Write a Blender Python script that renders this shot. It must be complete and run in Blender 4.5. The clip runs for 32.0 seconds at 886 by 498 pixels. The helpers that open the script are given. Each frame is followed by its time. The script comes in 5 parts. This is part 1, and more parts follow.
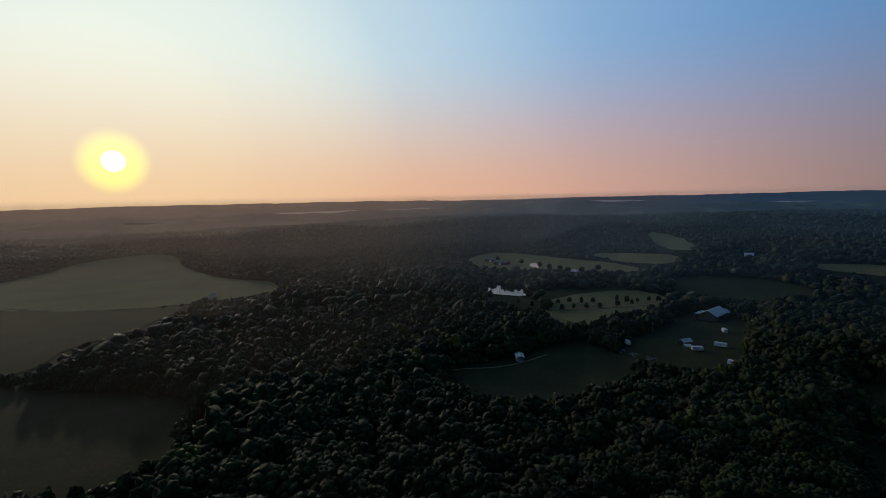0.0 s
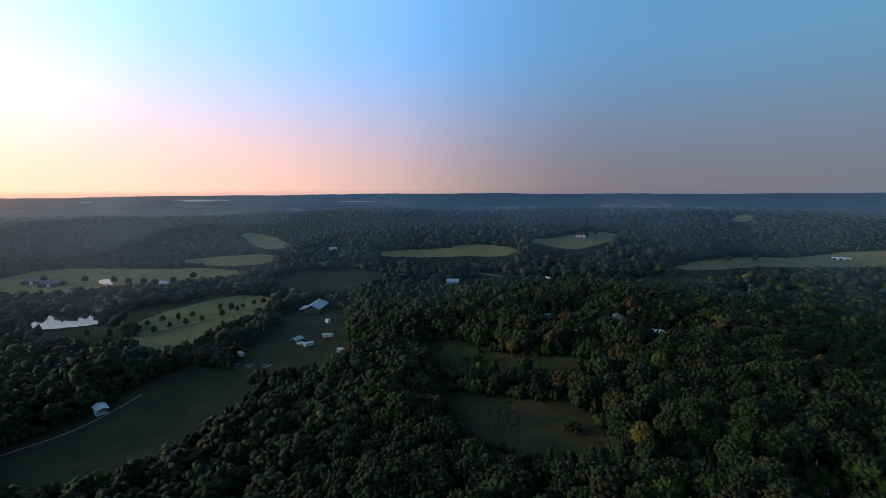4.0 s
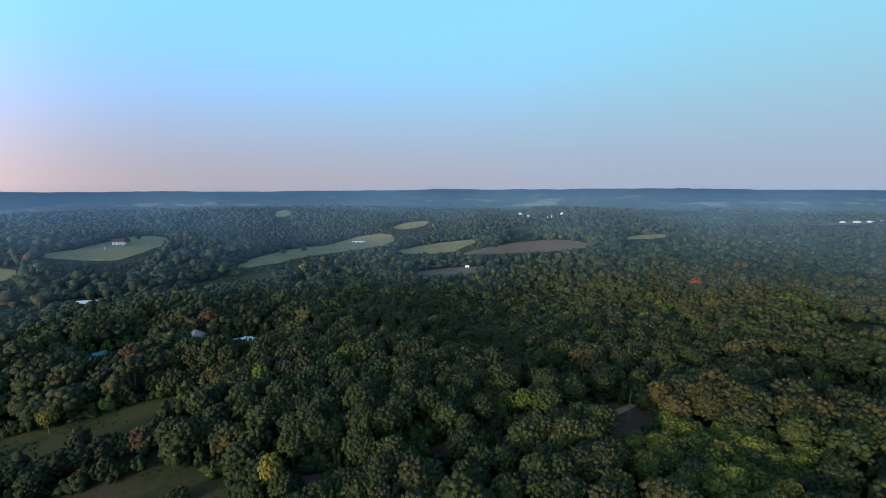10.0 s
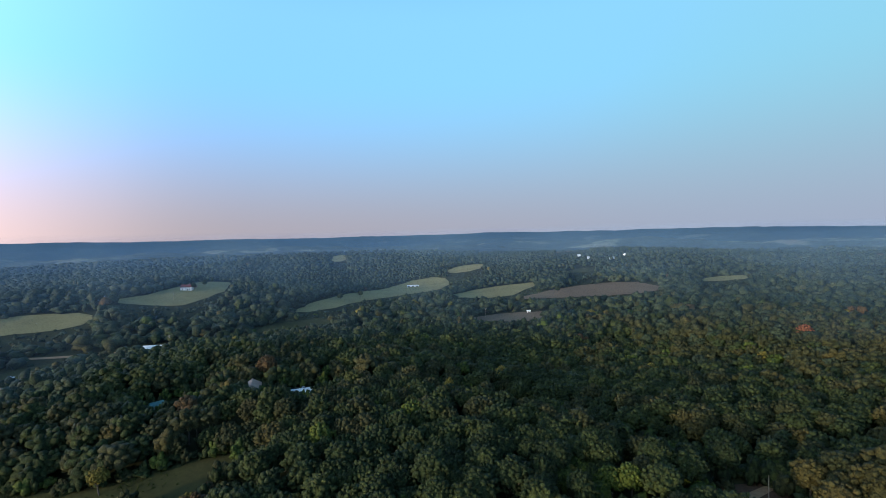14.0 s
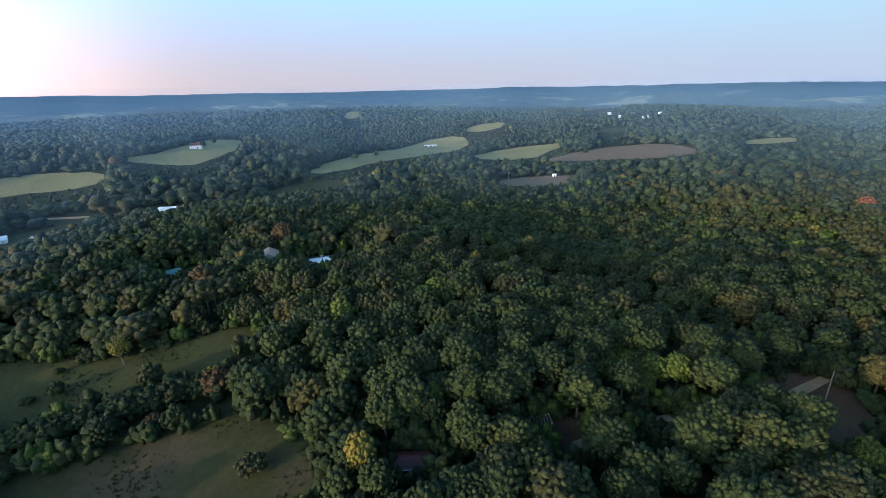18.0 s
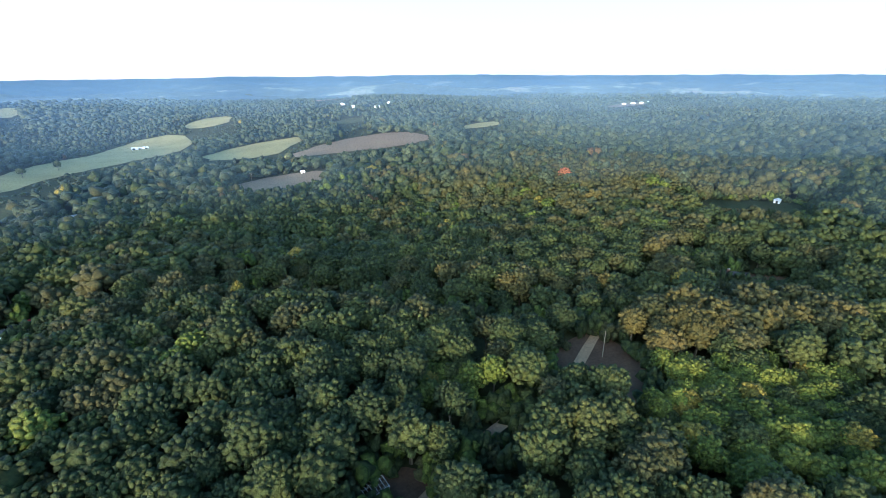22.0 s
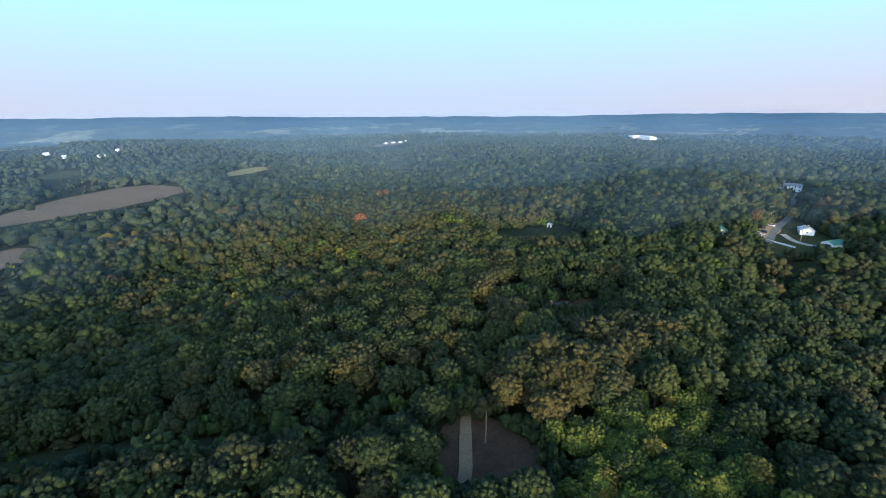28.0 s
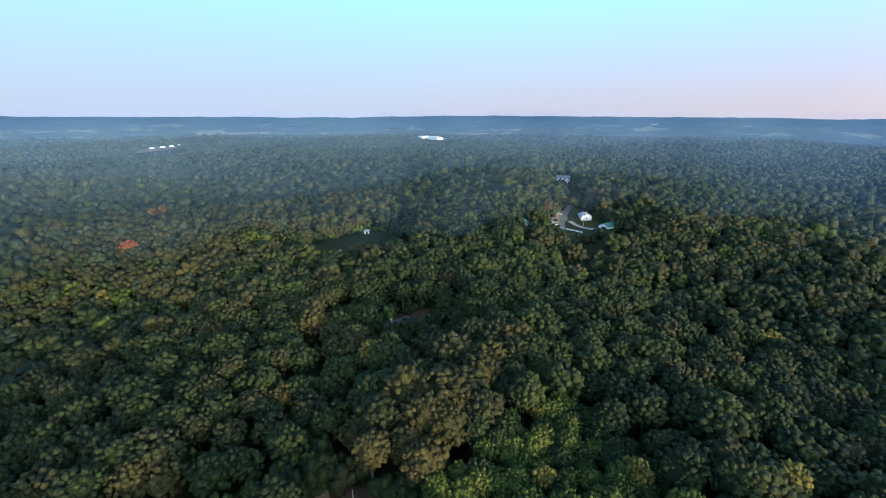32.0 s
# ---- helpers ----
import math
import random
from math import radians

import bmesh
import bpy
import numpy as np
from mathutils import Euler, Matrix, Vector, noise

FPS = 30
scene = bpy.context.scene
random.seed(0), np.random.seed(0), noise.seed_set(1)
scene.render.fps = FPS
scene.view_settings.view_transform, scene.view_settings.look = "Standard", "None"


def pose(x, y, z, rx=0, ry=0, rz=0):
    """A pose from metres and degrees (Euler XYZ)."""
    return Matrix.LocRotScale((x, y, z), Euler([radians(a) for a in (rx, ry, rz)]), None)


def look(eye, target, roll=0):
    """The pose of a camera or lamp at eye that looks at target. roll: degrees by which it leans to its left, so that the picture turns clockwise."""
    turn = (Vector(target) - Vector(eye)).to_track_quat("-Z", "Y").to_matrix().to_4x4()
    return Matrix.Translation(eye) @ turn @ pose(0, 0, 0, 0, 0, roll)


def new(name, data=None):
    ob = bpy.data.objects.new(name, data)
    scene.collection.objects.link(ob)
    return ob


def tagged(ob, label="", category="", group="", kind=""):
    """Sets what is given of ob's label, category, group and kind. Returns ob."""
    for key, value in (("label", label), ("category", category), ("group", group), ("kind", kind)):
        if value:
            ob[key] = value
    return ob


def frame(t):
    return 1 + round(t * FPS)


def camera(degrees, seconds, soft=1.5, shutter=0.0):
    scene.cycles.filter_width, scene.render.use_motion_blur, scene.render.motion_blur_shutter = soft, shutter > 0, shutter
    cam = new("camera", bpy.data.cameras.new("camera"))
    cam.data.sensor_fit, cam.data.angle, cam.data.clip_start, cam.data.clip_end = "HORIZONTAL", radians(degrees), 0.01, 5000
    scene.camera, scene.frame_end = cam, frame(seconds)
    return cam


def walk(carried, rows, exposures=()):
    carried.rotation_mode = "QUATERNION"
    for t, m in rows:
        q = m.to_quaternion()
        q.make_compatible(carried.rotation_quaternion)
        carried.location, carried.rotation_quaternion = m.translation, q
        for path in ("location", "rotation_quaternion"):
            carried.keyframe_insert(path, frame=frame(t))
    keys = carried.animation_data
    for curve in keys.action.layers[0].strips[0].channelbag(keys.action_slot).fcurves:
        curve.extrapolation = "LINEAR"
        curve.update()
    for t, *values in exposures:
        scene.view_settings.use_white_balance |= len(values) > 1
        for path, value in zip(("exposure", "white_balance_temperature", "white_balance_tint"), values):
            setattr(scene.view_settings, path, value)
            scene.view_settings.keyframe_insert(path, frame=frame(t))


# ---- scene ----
cam = camera(88.2, 32.0, 0.7)
PATH = [
    (0, (42.68, 0.47, 97.10), (-49.95, -35.53, 85.99), -1.27),
    (1, (38.09, -1.81, 97.01), (-55.80, -34.35, 85.81), -1.25),
    (2, (33.31, -4.18, 96.83), (-63.14, -28.05, 85.52), -1.24),
    (2.5, (30.86, -5.17, 96.93), (-67.33, -20.22, 85.40), -1.08),
    (3, (28.26, -6.02, 97.14), (-71.02, -4.89, 85.26), -0.94),
    (3.5, (25.56, -6.70, 97.37), (-70.93, 16.55, 85.18), -0.63),
    (4, (22.75, -7.24, 97.64), (-65.36, 38.39, 85.24), -0.34),
    (4.5, (19.91, -7.64, 97.88), (-58.88, 52.66, 85.40), -0.07),
    (6.5, (9.73, -5.52, 98.12), (-8.53, 92.01, 85.71), 0.54),
    (7, (7.36, -4.76, 97.96), (-6.18, 93.54, 85.54), 0.61),
    (8, (3.38, -2.67, 97.74), (-10.17, 95.57, 84.88), 0.35),
    (9, (0.00, 0.00, 97.50), (-15.66, 97.89, 84.36), 0.12),
    (10, (-2.85, 3.50, 97.43), (-19.13, 101.26, 84.14), -0.17),
    (11, (-5.92, 7.22, 97.49), (-23.83, 105.46, 92.21), -0.31),
    (12, (-9.11, 11.22, 96.96), (-31.92, 108.51, 92.97), -0.64),
    (13, (-11.99, 15.41, 96.20), (-38.05, 111.88, 92.42), -0.87),
    (14, (-15.10, 20.24, 94.96), (-42.27, 116.41, 91.32), -1.29),
    (14.5, (-16.59, 22.67, 94.53), (-44.35, 118.67, 90.97), -1.44),
    (16.5, (-21.76, 32.51, 94.84), (-51.37, 127.48, 84.72), -1.11),
    (17, (-23.26, 35.29, 94.69), (-52.98, 129.11, 76.93), -1.12),
    (17.5, (-24.72, 38.08, 94.59), (-54.35, 130.03, 68.79), -1.07),
    (18, (-26.14, 40.93, 94.59), (-55.46, 130.51, 61.20), -1.07),
    (19, (-28.84, 46.95, 94.89), (-58.43, 135.62, 59.34), -1.06),
    (20, (-31.64, 52.89, 94.87), (-60.93, 141.72, 59.51), -1.02),
    (20.5, (-32.79, 55.95, 94.78), (-61.17, 145.09, 59.47), -1.00),
    (21, (-33.64, 59.15, 94.66), (-54.29, 150.38, 59.29), -1.00),
    (21.5, (-34.41, 62.36, 94.47), (-35.99, 155.80, 58.89), -0.81),
    (22, (-35.21, 65.39, 94.32), (-13.07, 156.10, 58.53), -0.43),
    (22.5, (-36.38, 68.67, 94.23), (10.62, 149.31, 58.34), -0.04),
    (23, (-37.55, 72.01, 94.24), (21.55, 144.29, 58.43), 0.19),
    (24, (-38.54, 78.51, 94.48), (21.95, 149.62, 58.64), 0.16),
    (25, (-38.63, 84.76, 94.54), (22.48, 156.60, 61.31), 0.09),
    (25.5, (-38.35, 87.78, 94.52), (23.25, 160.33, 63.85), 0.06),
    (27.5, (-35.85, 99.09, 94.71), (25.43, 172.90, 66.47), -0.40),
    (28, (-34.68, 101.79, 94.62), (30.03, 172.57, 66.29), -0.38),
    (28.5, (-33.44, 104.51, 94.57), (39.93, 166.25, 66.18), -0.19),
    (29, (-32.23, 107.32, 94.50), (49.56, 157.38, 66.12), 0.02),
    (29.5, (-30.93, 110.11, 94.47), (55.06, 152.54, 66.13), 0.09),
    (30, (-29.49, 112.75, 94.47), (57.90, 152.27, 66.16), 0.14),
    (31, (-26.00, 117.57, 94.32), (62.52, 154.54, 66.09), 0.05),
    (32, (-21.90, 122.07, 93.88), (66.79, 158.70, 65.72), 0.14),
]
EXPOSURES = [(0, -2.1), (2, -2.0), (3, -1.65), (4, -1.0), (4.5, -0.6), (6.5, 0.05), (9, 0.2), (11, 0.1), (14.5, 0.08), (16.5, 0.08), (17, 0.12), (17.5, 0.32), (18, 0.65), (18.5, 1.0), (19, 1.25), (20, 1.45), (22, 1.6), (25, 1.62), (27.5, 0.9), (32, 0.78)]
walk(cam, [(t, look(eye, target, roll)) for t, eye, target, roll in PATH], EXPOSURES)

# ---- light: a low sun in a hazy morning sky ----
SUN_AZ, SUN_EL = radians(-146.4), radians(4.4)
world = bpy.data.worlds.new("morning_sky")
scene.world = world
world.use_nodes = True
wt = world.node_tree
sky = wt.nodes.new("ShaderNodeTexSky")
sky.sky_type = "NISHITA"
sky.sun_disc = False
sky.sun_elevation = SUN_EL
sky.sun_rotation = SUN_AZ
sky.altitude = 250
sky.air_density = 1.0
sky.dust_density = 1.5
sky.ozone_density = 1.5
def sun_way(az, el):
    return Vector((math.sin(az) * math.cos(el), math.cos(az) * math.cos(el), math.sin(el)))

# the haze of the morning: a warm band low down, brightest round the sun, blue above and away from it
SKY_GAIN = 10.0

def sky_ramp(source, stops):
    r = wt.nodes.new("ShaderNodeValToRGB")
    r.color_ramp.interpolation = "B_SPLINE"
    while len(r.color_ramp.elements) < len(stops):
        r.color_ramp.elements.new(0.5)
    for e, (at, col) in zip(r.color_ramp.elements, stops):
        e.position, e.color = at, (*(c / SKY_GAIN for c in col), 1)
    wt.links.new(source, r.inputs[0])
    return r.outputs[0]

way = wt.nodes.new("ShaderNodeTexCoord").outputs["Generated"]
toward = wt.nodes.new("ShaderNodeVectorMath")
toward.operation = "DOT_PRODUCT"
toward.inputs[1].default_value = sun_way(SUN_AZ, SUN_EL)
wt.links.new(way, toward.inputs[0])
near_sun = wt.nodes.new("ShaderNodeMapRange")
near_sun.inputs["From Min"].default_value = -1
wt.links.new(toward.outputs["Value"], near_sun.inputs["Value"])
low = sky_ramp(near_sun.outputs[0], [(0.0, (0.33, 0.4, 0.54)), (0.1, (0.355, 0.385, 0.49)), (0.35, (0.41, 0.37, 0.42)), (0.46, (0.5, 0.43, 0.46)), (0.6, (1.25, 0.88, 0.85)), (0.8, (2.75, 1.58, 1.22)), (0.93, (3.4, 1.95, 1.22)), (0.985, (3.55, 2.4, 1.46)), (1.0, (3.6, 2.5, 1.46))])
high = sky_ramp(near_sun.outputs[0], [(0.0, (0.27, 0.6, 0.72)), (0.1, (0.26, 0.66, 0.98)), (0.35, (0.26, 0.64, 1.15)), (0.46, (0.27, 0.67, 1.25)), (0.6, (0.42, 1.05, 2.1)), (0.8, (0.95, 1.7, 2.8)), (0.93, (2.25, 3.0, 3.4)), (0.985, (3.8, 4.0, 3.5))])
split = wt.nodes.new("ShaderNodeSeparateXYZ")
wt.links.new(way, split.inputs[0])
rise = wt.nodes.new("ShaderNodeMapRange")
rise.interpolation_type = "SMOOTHSTEP"
rise.inputs["From Min"].default_value, rise.inputs["From Max"].default_value = -0.02, 0.32
wt.links.new(split.outputs["Z"], rise.inputs["Value"])
# overhead the morning sky is still a deep dim blue
over = wt.nodes.new("ShaderNodeMapRange")
over.interpolation_type = "SMOOTHSTEP"
over.inputs["From Min"].default_value, over.inputs["From Max"].default_value = 0.4, 0.75
wt.links.new(split.outputs["Z"], over.inputs["Value"])
top = wt.nodes.new("ShaderNodeMix")
top.data_type = "RGBA"
wt.links.new(over.outputs[0], top.inputs["Factor"])
wt.links.new(high, top.inputs[6])
top.inputs[7].default_value = (0.035 / SKY_GAIN, 0.12 / SKY_GAIN, 0.3 / SKY_GAIN, 1)
haze = wt.nodes.new("ShaderNodeMix")
haze.data_type = "RGBA"
wt.links.new(rise.outputs[0], haze.inputs["Factor"])
# the glow close round the sun
glow = wt.nodes.new("ShaderNodeMapRange")
glow.interpolation_type = "SMOOTHSTEP"
glow.inputs["From Min"].default_value, glow.inputs["From Max"].default_value = 0.9981, 0.9998
wt.links.new(toward.outputs["Value"], glow.inputs["Value"])
ring = wt.nodes.new("ShaderNodeMix")
ring.data_type = "RGBA"
wt.links.new(glow.outputs[0], ring.inputs["Factor"])
wt.links.new(low, ring.inputs[6])
ring.inputs[7].default_value = (5.3 / SKY_GAIN, 4.6 / SKY_GAIN, 1.2 / SKY_GAIN, 1)
wt.links.new(ring.outputs[2], haze.inputs[6])
wt.links.new(top.outputs[2], haze.inputs[7])
wbg = wt.nodes["Background"]
wbg.inputs["Strength"].default_value = 0.004
wt.links.new(sky.outputs[0], wbg.inputs["Color"])
hbg = wt.nodes.new("ShaderNodeBackground")
hbg.inputs["Strength"].default_value = SKY_GAIN
wt.links.new(haze.outputs[2], hbg.inputs["Color"])
both_sky = wt.nodes.new("ShaderNodeAddShader")
wt.links.new(wbg.outputs[0], both_sky.inputs[0])
wt.links.new(hbg.outputs[0], both_sky.inputs[1])
wt.links.new(both_sky.outputs[0], wt.nodes["World Output"].inputs["Surface"])

# the disc of the sun, low over the far ridge
disc_bm = bmesh.new()
bmesh.ops.create_icosphere(disc_bm, subdivisions=3, radius=88)
disc_me = bpy.data.meshes.new("sun_disc")
disc_bm.to_mesh(disc_me)
disc_bm.free()
disc_mat = bpy.data.materials.new("sun_glow")
disc_mat.use_nodes = True
disc_mat.node_tree.nodes.remove(disc_mat.node_tree.nodes["Principled BSDF"])
disc_em = disc_mat.node_tree.nodes.new("ShaderNodeEmission")
disc_em.inputs["Color"].default_value, disc_em.inputs["Strength"].default_value = (1.0, 0.9, 0.6, 1), 20
disc_mat.node_tree.links.new(disc_em.outputs[0], disc_mat.node_tree.nodes["Material Output"].inputs["Surface"])
disc_me.materials.append(disc_mat)
disc = tagged(new("backdrop_sun", disc_me), "glowing pale yellow disc of the low sun", "sun", kind="structure")
disc.location = Vector((43, 0, 97)) + sun_way(SUN_AZ, SUN_EL) * 4850


sun_lamp = bpy.data.lights.new("sun", "SUN")
sun_lamp.energy, sun_lamp.angle, sun_lamp.color = 3.9, radians(2.0), (1.0, 0.83, 0.62)
sun = new("sun", sun_lamp)
sun.matrix_world = look((0, 0, 0), -sun_way(SUN_AZ, radians(8)))

# ---- materials ----
def material(name):
    m = bpy.data.materials.new(name)
    m.use_nodes = True
    nt = m.node_tree
    return m, nt, nt.nodes["Principled BSDF"]

def node(nt, kind, **sockets):
    n = nt.nodes.new(kind)
    for key, value in sockets.items():
        n.inputs[key.replace("_", " ")].default_value = value
    return n

def ramp(nt, source, stops):
    r = nt.nodes.new("ShaderNodeValToRGB")
    while len(r.color_ramp.elements) < len(stops):
        r.color_ramp.elements.new(0.5)
    for e, (at, col) in zip(r.color_ramp.elements, stops):
        e.position, e.color = at, (*col, 1)
    nt.links.new(source, r.inputs[0])
    return r.outputs[0]

def mixed(nt, a, b, factor, how="MIX"):
    n = nt.nodes.new("ShaderNodeMix")
    n.data_type, n.blend_type = "RGBA", how
    for sock, v in ((n.inputs["Factor"], factor), (n.inputs[6], a), (n.inputs[7], b)):
        if isinstance(v, bpy.types.NodeSocket):
            nt.links.new(v, sock)
        else:
            sock.default_value = v if isinstance(v, float) else (*v, 1)
    return n.outputs[2]

def position(nt):
    return nt.nodes.new("ShaderNodeNewGeometry").outputs["Position"]

def noise_of(nt, scale, detail=3.0, rough=0.55, where=None):
    n = node(nt, "ShaderNodeTexNoise", Scale=scale, Detail=detail, Roughness=rough)
    nt.links.new(where or position(nt), n.inputs["Vector"])
    return n.outputs[0]

def relief(nt, bsdf, height, strength, distance):
    b = node(nt, "ShaderNodeBump", Strength=strength, Distance=distance)
    nt.links.new(height, b.inputs["Height"])
    nt.links.new(b.outputs[0], bsdf.inputs["Normal"])

def plain(name, colour, rough=0.6, metal=0.0, dirt=0.25, scale=1.5):
    """Painted or weathered surface: two scales of stain, fine relief."""
    m, nt, b = material(name)
    big, small = noise_of(nt, scale), noise_of(nt, scale * 9, 4)
    dark = tuple(c * (1 - dirt) for c in colour)
    c = ramp(nt, big, [(0.3, dark), (0.7, colour)])
    c = mixed(nt, c, ramp(nt, small, [(0.35, (0.75, 0.73, 0.7)), (0.65, (1, 1, 1))]), 0.5, "MULTIPLY")
    nt.links.new(c, b.inputs["Base Color"])
    b.inputs["Roughness"].default_value, b.inputs["Metallic"].default_value = rough, metal
    relief(nt, b, small, 0.2, 0.05)
    return m

LEAF_TONE = 0.48

def foliage(name, dark, mid, light, odd):
    """Leaves: a tone for each tree-sized patch, stand-sized drift, and leaf-sized flecks."""
    dark, mid, light, odd = ([LEAF_TONE * c for c in tone] for tone in (dark, mid, light, odd))
    m, nt, b = material(name)
    flat = node(nt, "ShaderNodeVectorMath")
    flat.operation = "MULTIPLY"
    flat.inputs[1].default_value = (1, 1, 0.15)
    nt.links.new(position(nt), flat.inputs[0])
    cell = node(nt, "ShaderNodeTexVoronoi", Scale=0.085)
    nt.links.new(flat.outputs[0], cell.inputs["Vector"])
    one = nt.nodes.new("ShaderNodeSeparateColor")
    nt.links.new(cell.outputs["Color"], one.inputs[0])
    stand = noise_of(nt, 0.011, 3)
    both = node(nt, "ShaderNodeMath")
    both.operation = "MULTIPLY_ADD"
    nt.links.new(one.outputs[0], both.inputs[0])
    both.inputs[1].default_value = 0.55
    half = node(nt, "ShaderNodeMath")
    half.operation = "MULTIPLY_ADD"
    nt.links.new(stand, half.inputs[0])
    half.inputs[1].default_value, half.inputs[2].default_value = 0.9, -0.22
    nt.links.new(half.outputs[0], both.inputs[2])
    c = ramp(nt, both.outputs[0], [(0.1, dark), (0.42, mid), (0.72, light), (0.98, odd)])
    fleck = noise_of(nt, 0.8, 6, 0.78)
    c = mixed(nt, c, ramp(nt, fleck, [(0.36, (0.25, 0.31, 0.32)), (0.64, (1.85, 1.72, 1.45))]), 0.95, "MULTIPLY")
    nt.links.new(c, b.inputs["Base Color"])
    b.inputs["Roughness"].default_value = 0.65
    b.inputs["Specular IOR Level"].default_value = 0.12
    relief(nt, b, noise_of(nt, 2.4, 3, 0.65), 1.0, 0.5)
    return m

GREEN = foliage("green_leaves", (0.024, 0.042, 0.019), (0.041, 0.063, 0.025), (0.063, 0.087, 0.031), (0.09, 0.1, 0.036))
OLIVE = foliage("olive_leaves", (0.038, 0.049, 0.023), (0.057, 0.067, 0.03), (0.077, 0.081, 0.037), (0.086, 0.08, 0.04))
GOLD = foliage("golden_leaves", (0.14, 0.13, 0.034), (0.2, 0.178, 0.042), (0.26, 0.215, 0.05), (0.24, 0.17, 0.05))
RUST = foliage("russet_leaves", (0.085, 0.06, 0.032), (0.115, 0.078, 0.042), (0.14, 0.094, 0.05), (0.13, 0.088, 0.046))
# bluish tone of air haze, put into the leaf colour of far trees
BLUEGREEN = foliage("haze_tinted_leaves", (0.028, 0.046, 0.032), (0.046, 0.07, 0.046), (0.072, 0.1, 0.062), (0.095, 0.105, 0.06))
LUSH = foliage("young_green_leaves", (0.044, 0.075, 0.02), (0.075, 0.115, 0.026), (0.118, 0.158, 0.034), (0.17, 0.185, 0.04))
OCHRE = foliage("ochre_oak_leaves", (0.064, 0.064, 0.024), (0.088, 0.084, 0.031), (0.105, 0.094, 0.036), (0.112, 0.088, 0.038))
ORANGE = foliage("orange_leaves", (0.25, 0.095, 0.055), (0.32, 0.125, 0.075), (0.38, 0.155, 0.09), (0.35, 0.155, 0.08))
BARK = plain("bark", (0.12, 0.1, 0.08), 0.9, dirt=0.5, scale=3)

def soil(name, stops, rough=0.95, fine=0.6, big=0.02):
    m, nt, b = material(name)
    c = ramp(nt, noise_of(nt, big, 5, 0.6), stops)
    c = mixed(nt, c, ramp(nt, noise_of(nt, fine, 5, 0.7), [(0.3, (0.6, 0.62, 0.6)), (0.7, (1.2, 1.18, 1.1))]), 0.8, "MULTIPLY")
    nt.links.new(c, b.inputs["Base Color"])
    b.inputs["Roughness"].default_value = rough
    b.inputs["Specular IOR Level"].default_value = 0.1
    relief(nt, b, noise_of(nt, fine * 2, 5, 0.7), 0.5, 0.3)
    return m

LITTER = soil("woodland_floor", [(0.3, (0.018, 0.022, 0.01)), (0.6, (0.04, 0.042, 0.018)), (0.8, (0.06, 0.05, 0.025))])
MEADOW = soil("meadow_grass", [(0.3, (0.036, 0.041, 0.016)), (0.55, (0.052, 0.054, 0.022)), (0.75, (0.075, 0.064, 0.03))])
ROUGH = soil("rough_pasture", [(0.3, (0.03, 0.034, 0.014)), (0.5, (0.044, 0.044, 0.018)), (0.7, (0.07, 0.05, 0.032))], big=0.035)
HAY = soil("cut_hay", [(0.3, (0.18, 0.16, 0.075)), (0.6, (0.24, 0.205, 0.095)), (0.8, (0.19, 0.19, 0.075))])
BROWN = soil("brown_stubble", [(0.3, (0.13, 0.095, 0.065)), (0.6, (0.16, 0.115, 0.08)), (0.8, (0.13, 0.12, 0.07))])
RED = soil("red_soil", [(0.3, (0.24, 0.11, 0.07)), (0.7, (0.3, 0.14, 0.09))])
GRAVEL = soil("pale_gravel", [(0.3, (0.28, 0.175, 0.105)), (0.7, (0.38, 0.25, 0.155))], fine=2.0, big=0.15)
DIRT = soil("bare_dirt", [(0.3, (0.075, 0.045, 0.03)), (0.7, (0.12, 0.072, 0.047))], fine=1.5, big=0.1)
ASPHALT = soil("worn_asphalt", [(0.3, (0.14, 0.13, 0.118)), (0.7, (0.2, 0.185, 0.168))], fine=2.0, big=0.1)
CONCRETE = soil("concrete", [(0.3, (0.26, 0.245, 0.225)), (0.7, (0.34, 0.325, 0.3))], fine=2.0, big=0.2)

# ---- the lie of the land ----
NEAR_HILLS = [
    (-368, 70, 153, 4.3), (-257, -60, 137, -16.6), (-288, 40, 135, 2.3), (-650, 156, 223, 4.4),
    (-819, 36, 265, 15), (-700, -180, 248, -23.7), (-343, -380, 208, -3.1), (-381, -75, 166, 7),
    (-474, 477, 212, 43.6), (-442, 247, 177, -17.6), (-352, 320, 165, -4.1), (-160, 198, 108, 14.7),
    (-340, 930, 284, -52.8), (-62, 517, 166, -1.8), (130, 363, 134, 4.2), (-12, 1107, 311, 56.5),
    (718, 1075, 362, 14.4), (-160, 126, 102, -6.4), (-385, 237, 163, -12.7), (-196, 180, 114, 23.7),
]
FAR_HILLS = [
    (-31, 128, 72, 8.9), (106, 190, 96, 6.1), (222, 275, 132, -8.3), (273, 135, 130, 4.1),
    (384, 175, 159, 14.9), (232, 176, 122, -1.5), (1387, 745, 440, 10.2), (354, 162, 151, 13.1),
    (-273, 417, 165, -14.1), (-67, 205, 93, -7.5), (-135, 115, 95, -10.1), (-800, 900, 342, 14.4),
    (0, 0, 87, 5.9), (200, -100, 132, 3.5), (500, 0, 188, -7.5), (700, 300, 242, 12.5),
    (300, 1500, 416, -10.7), (-1200, 500, 375, 2.1), (-700, -600, 307, -9), (900, -200, 297, -5.1),
]

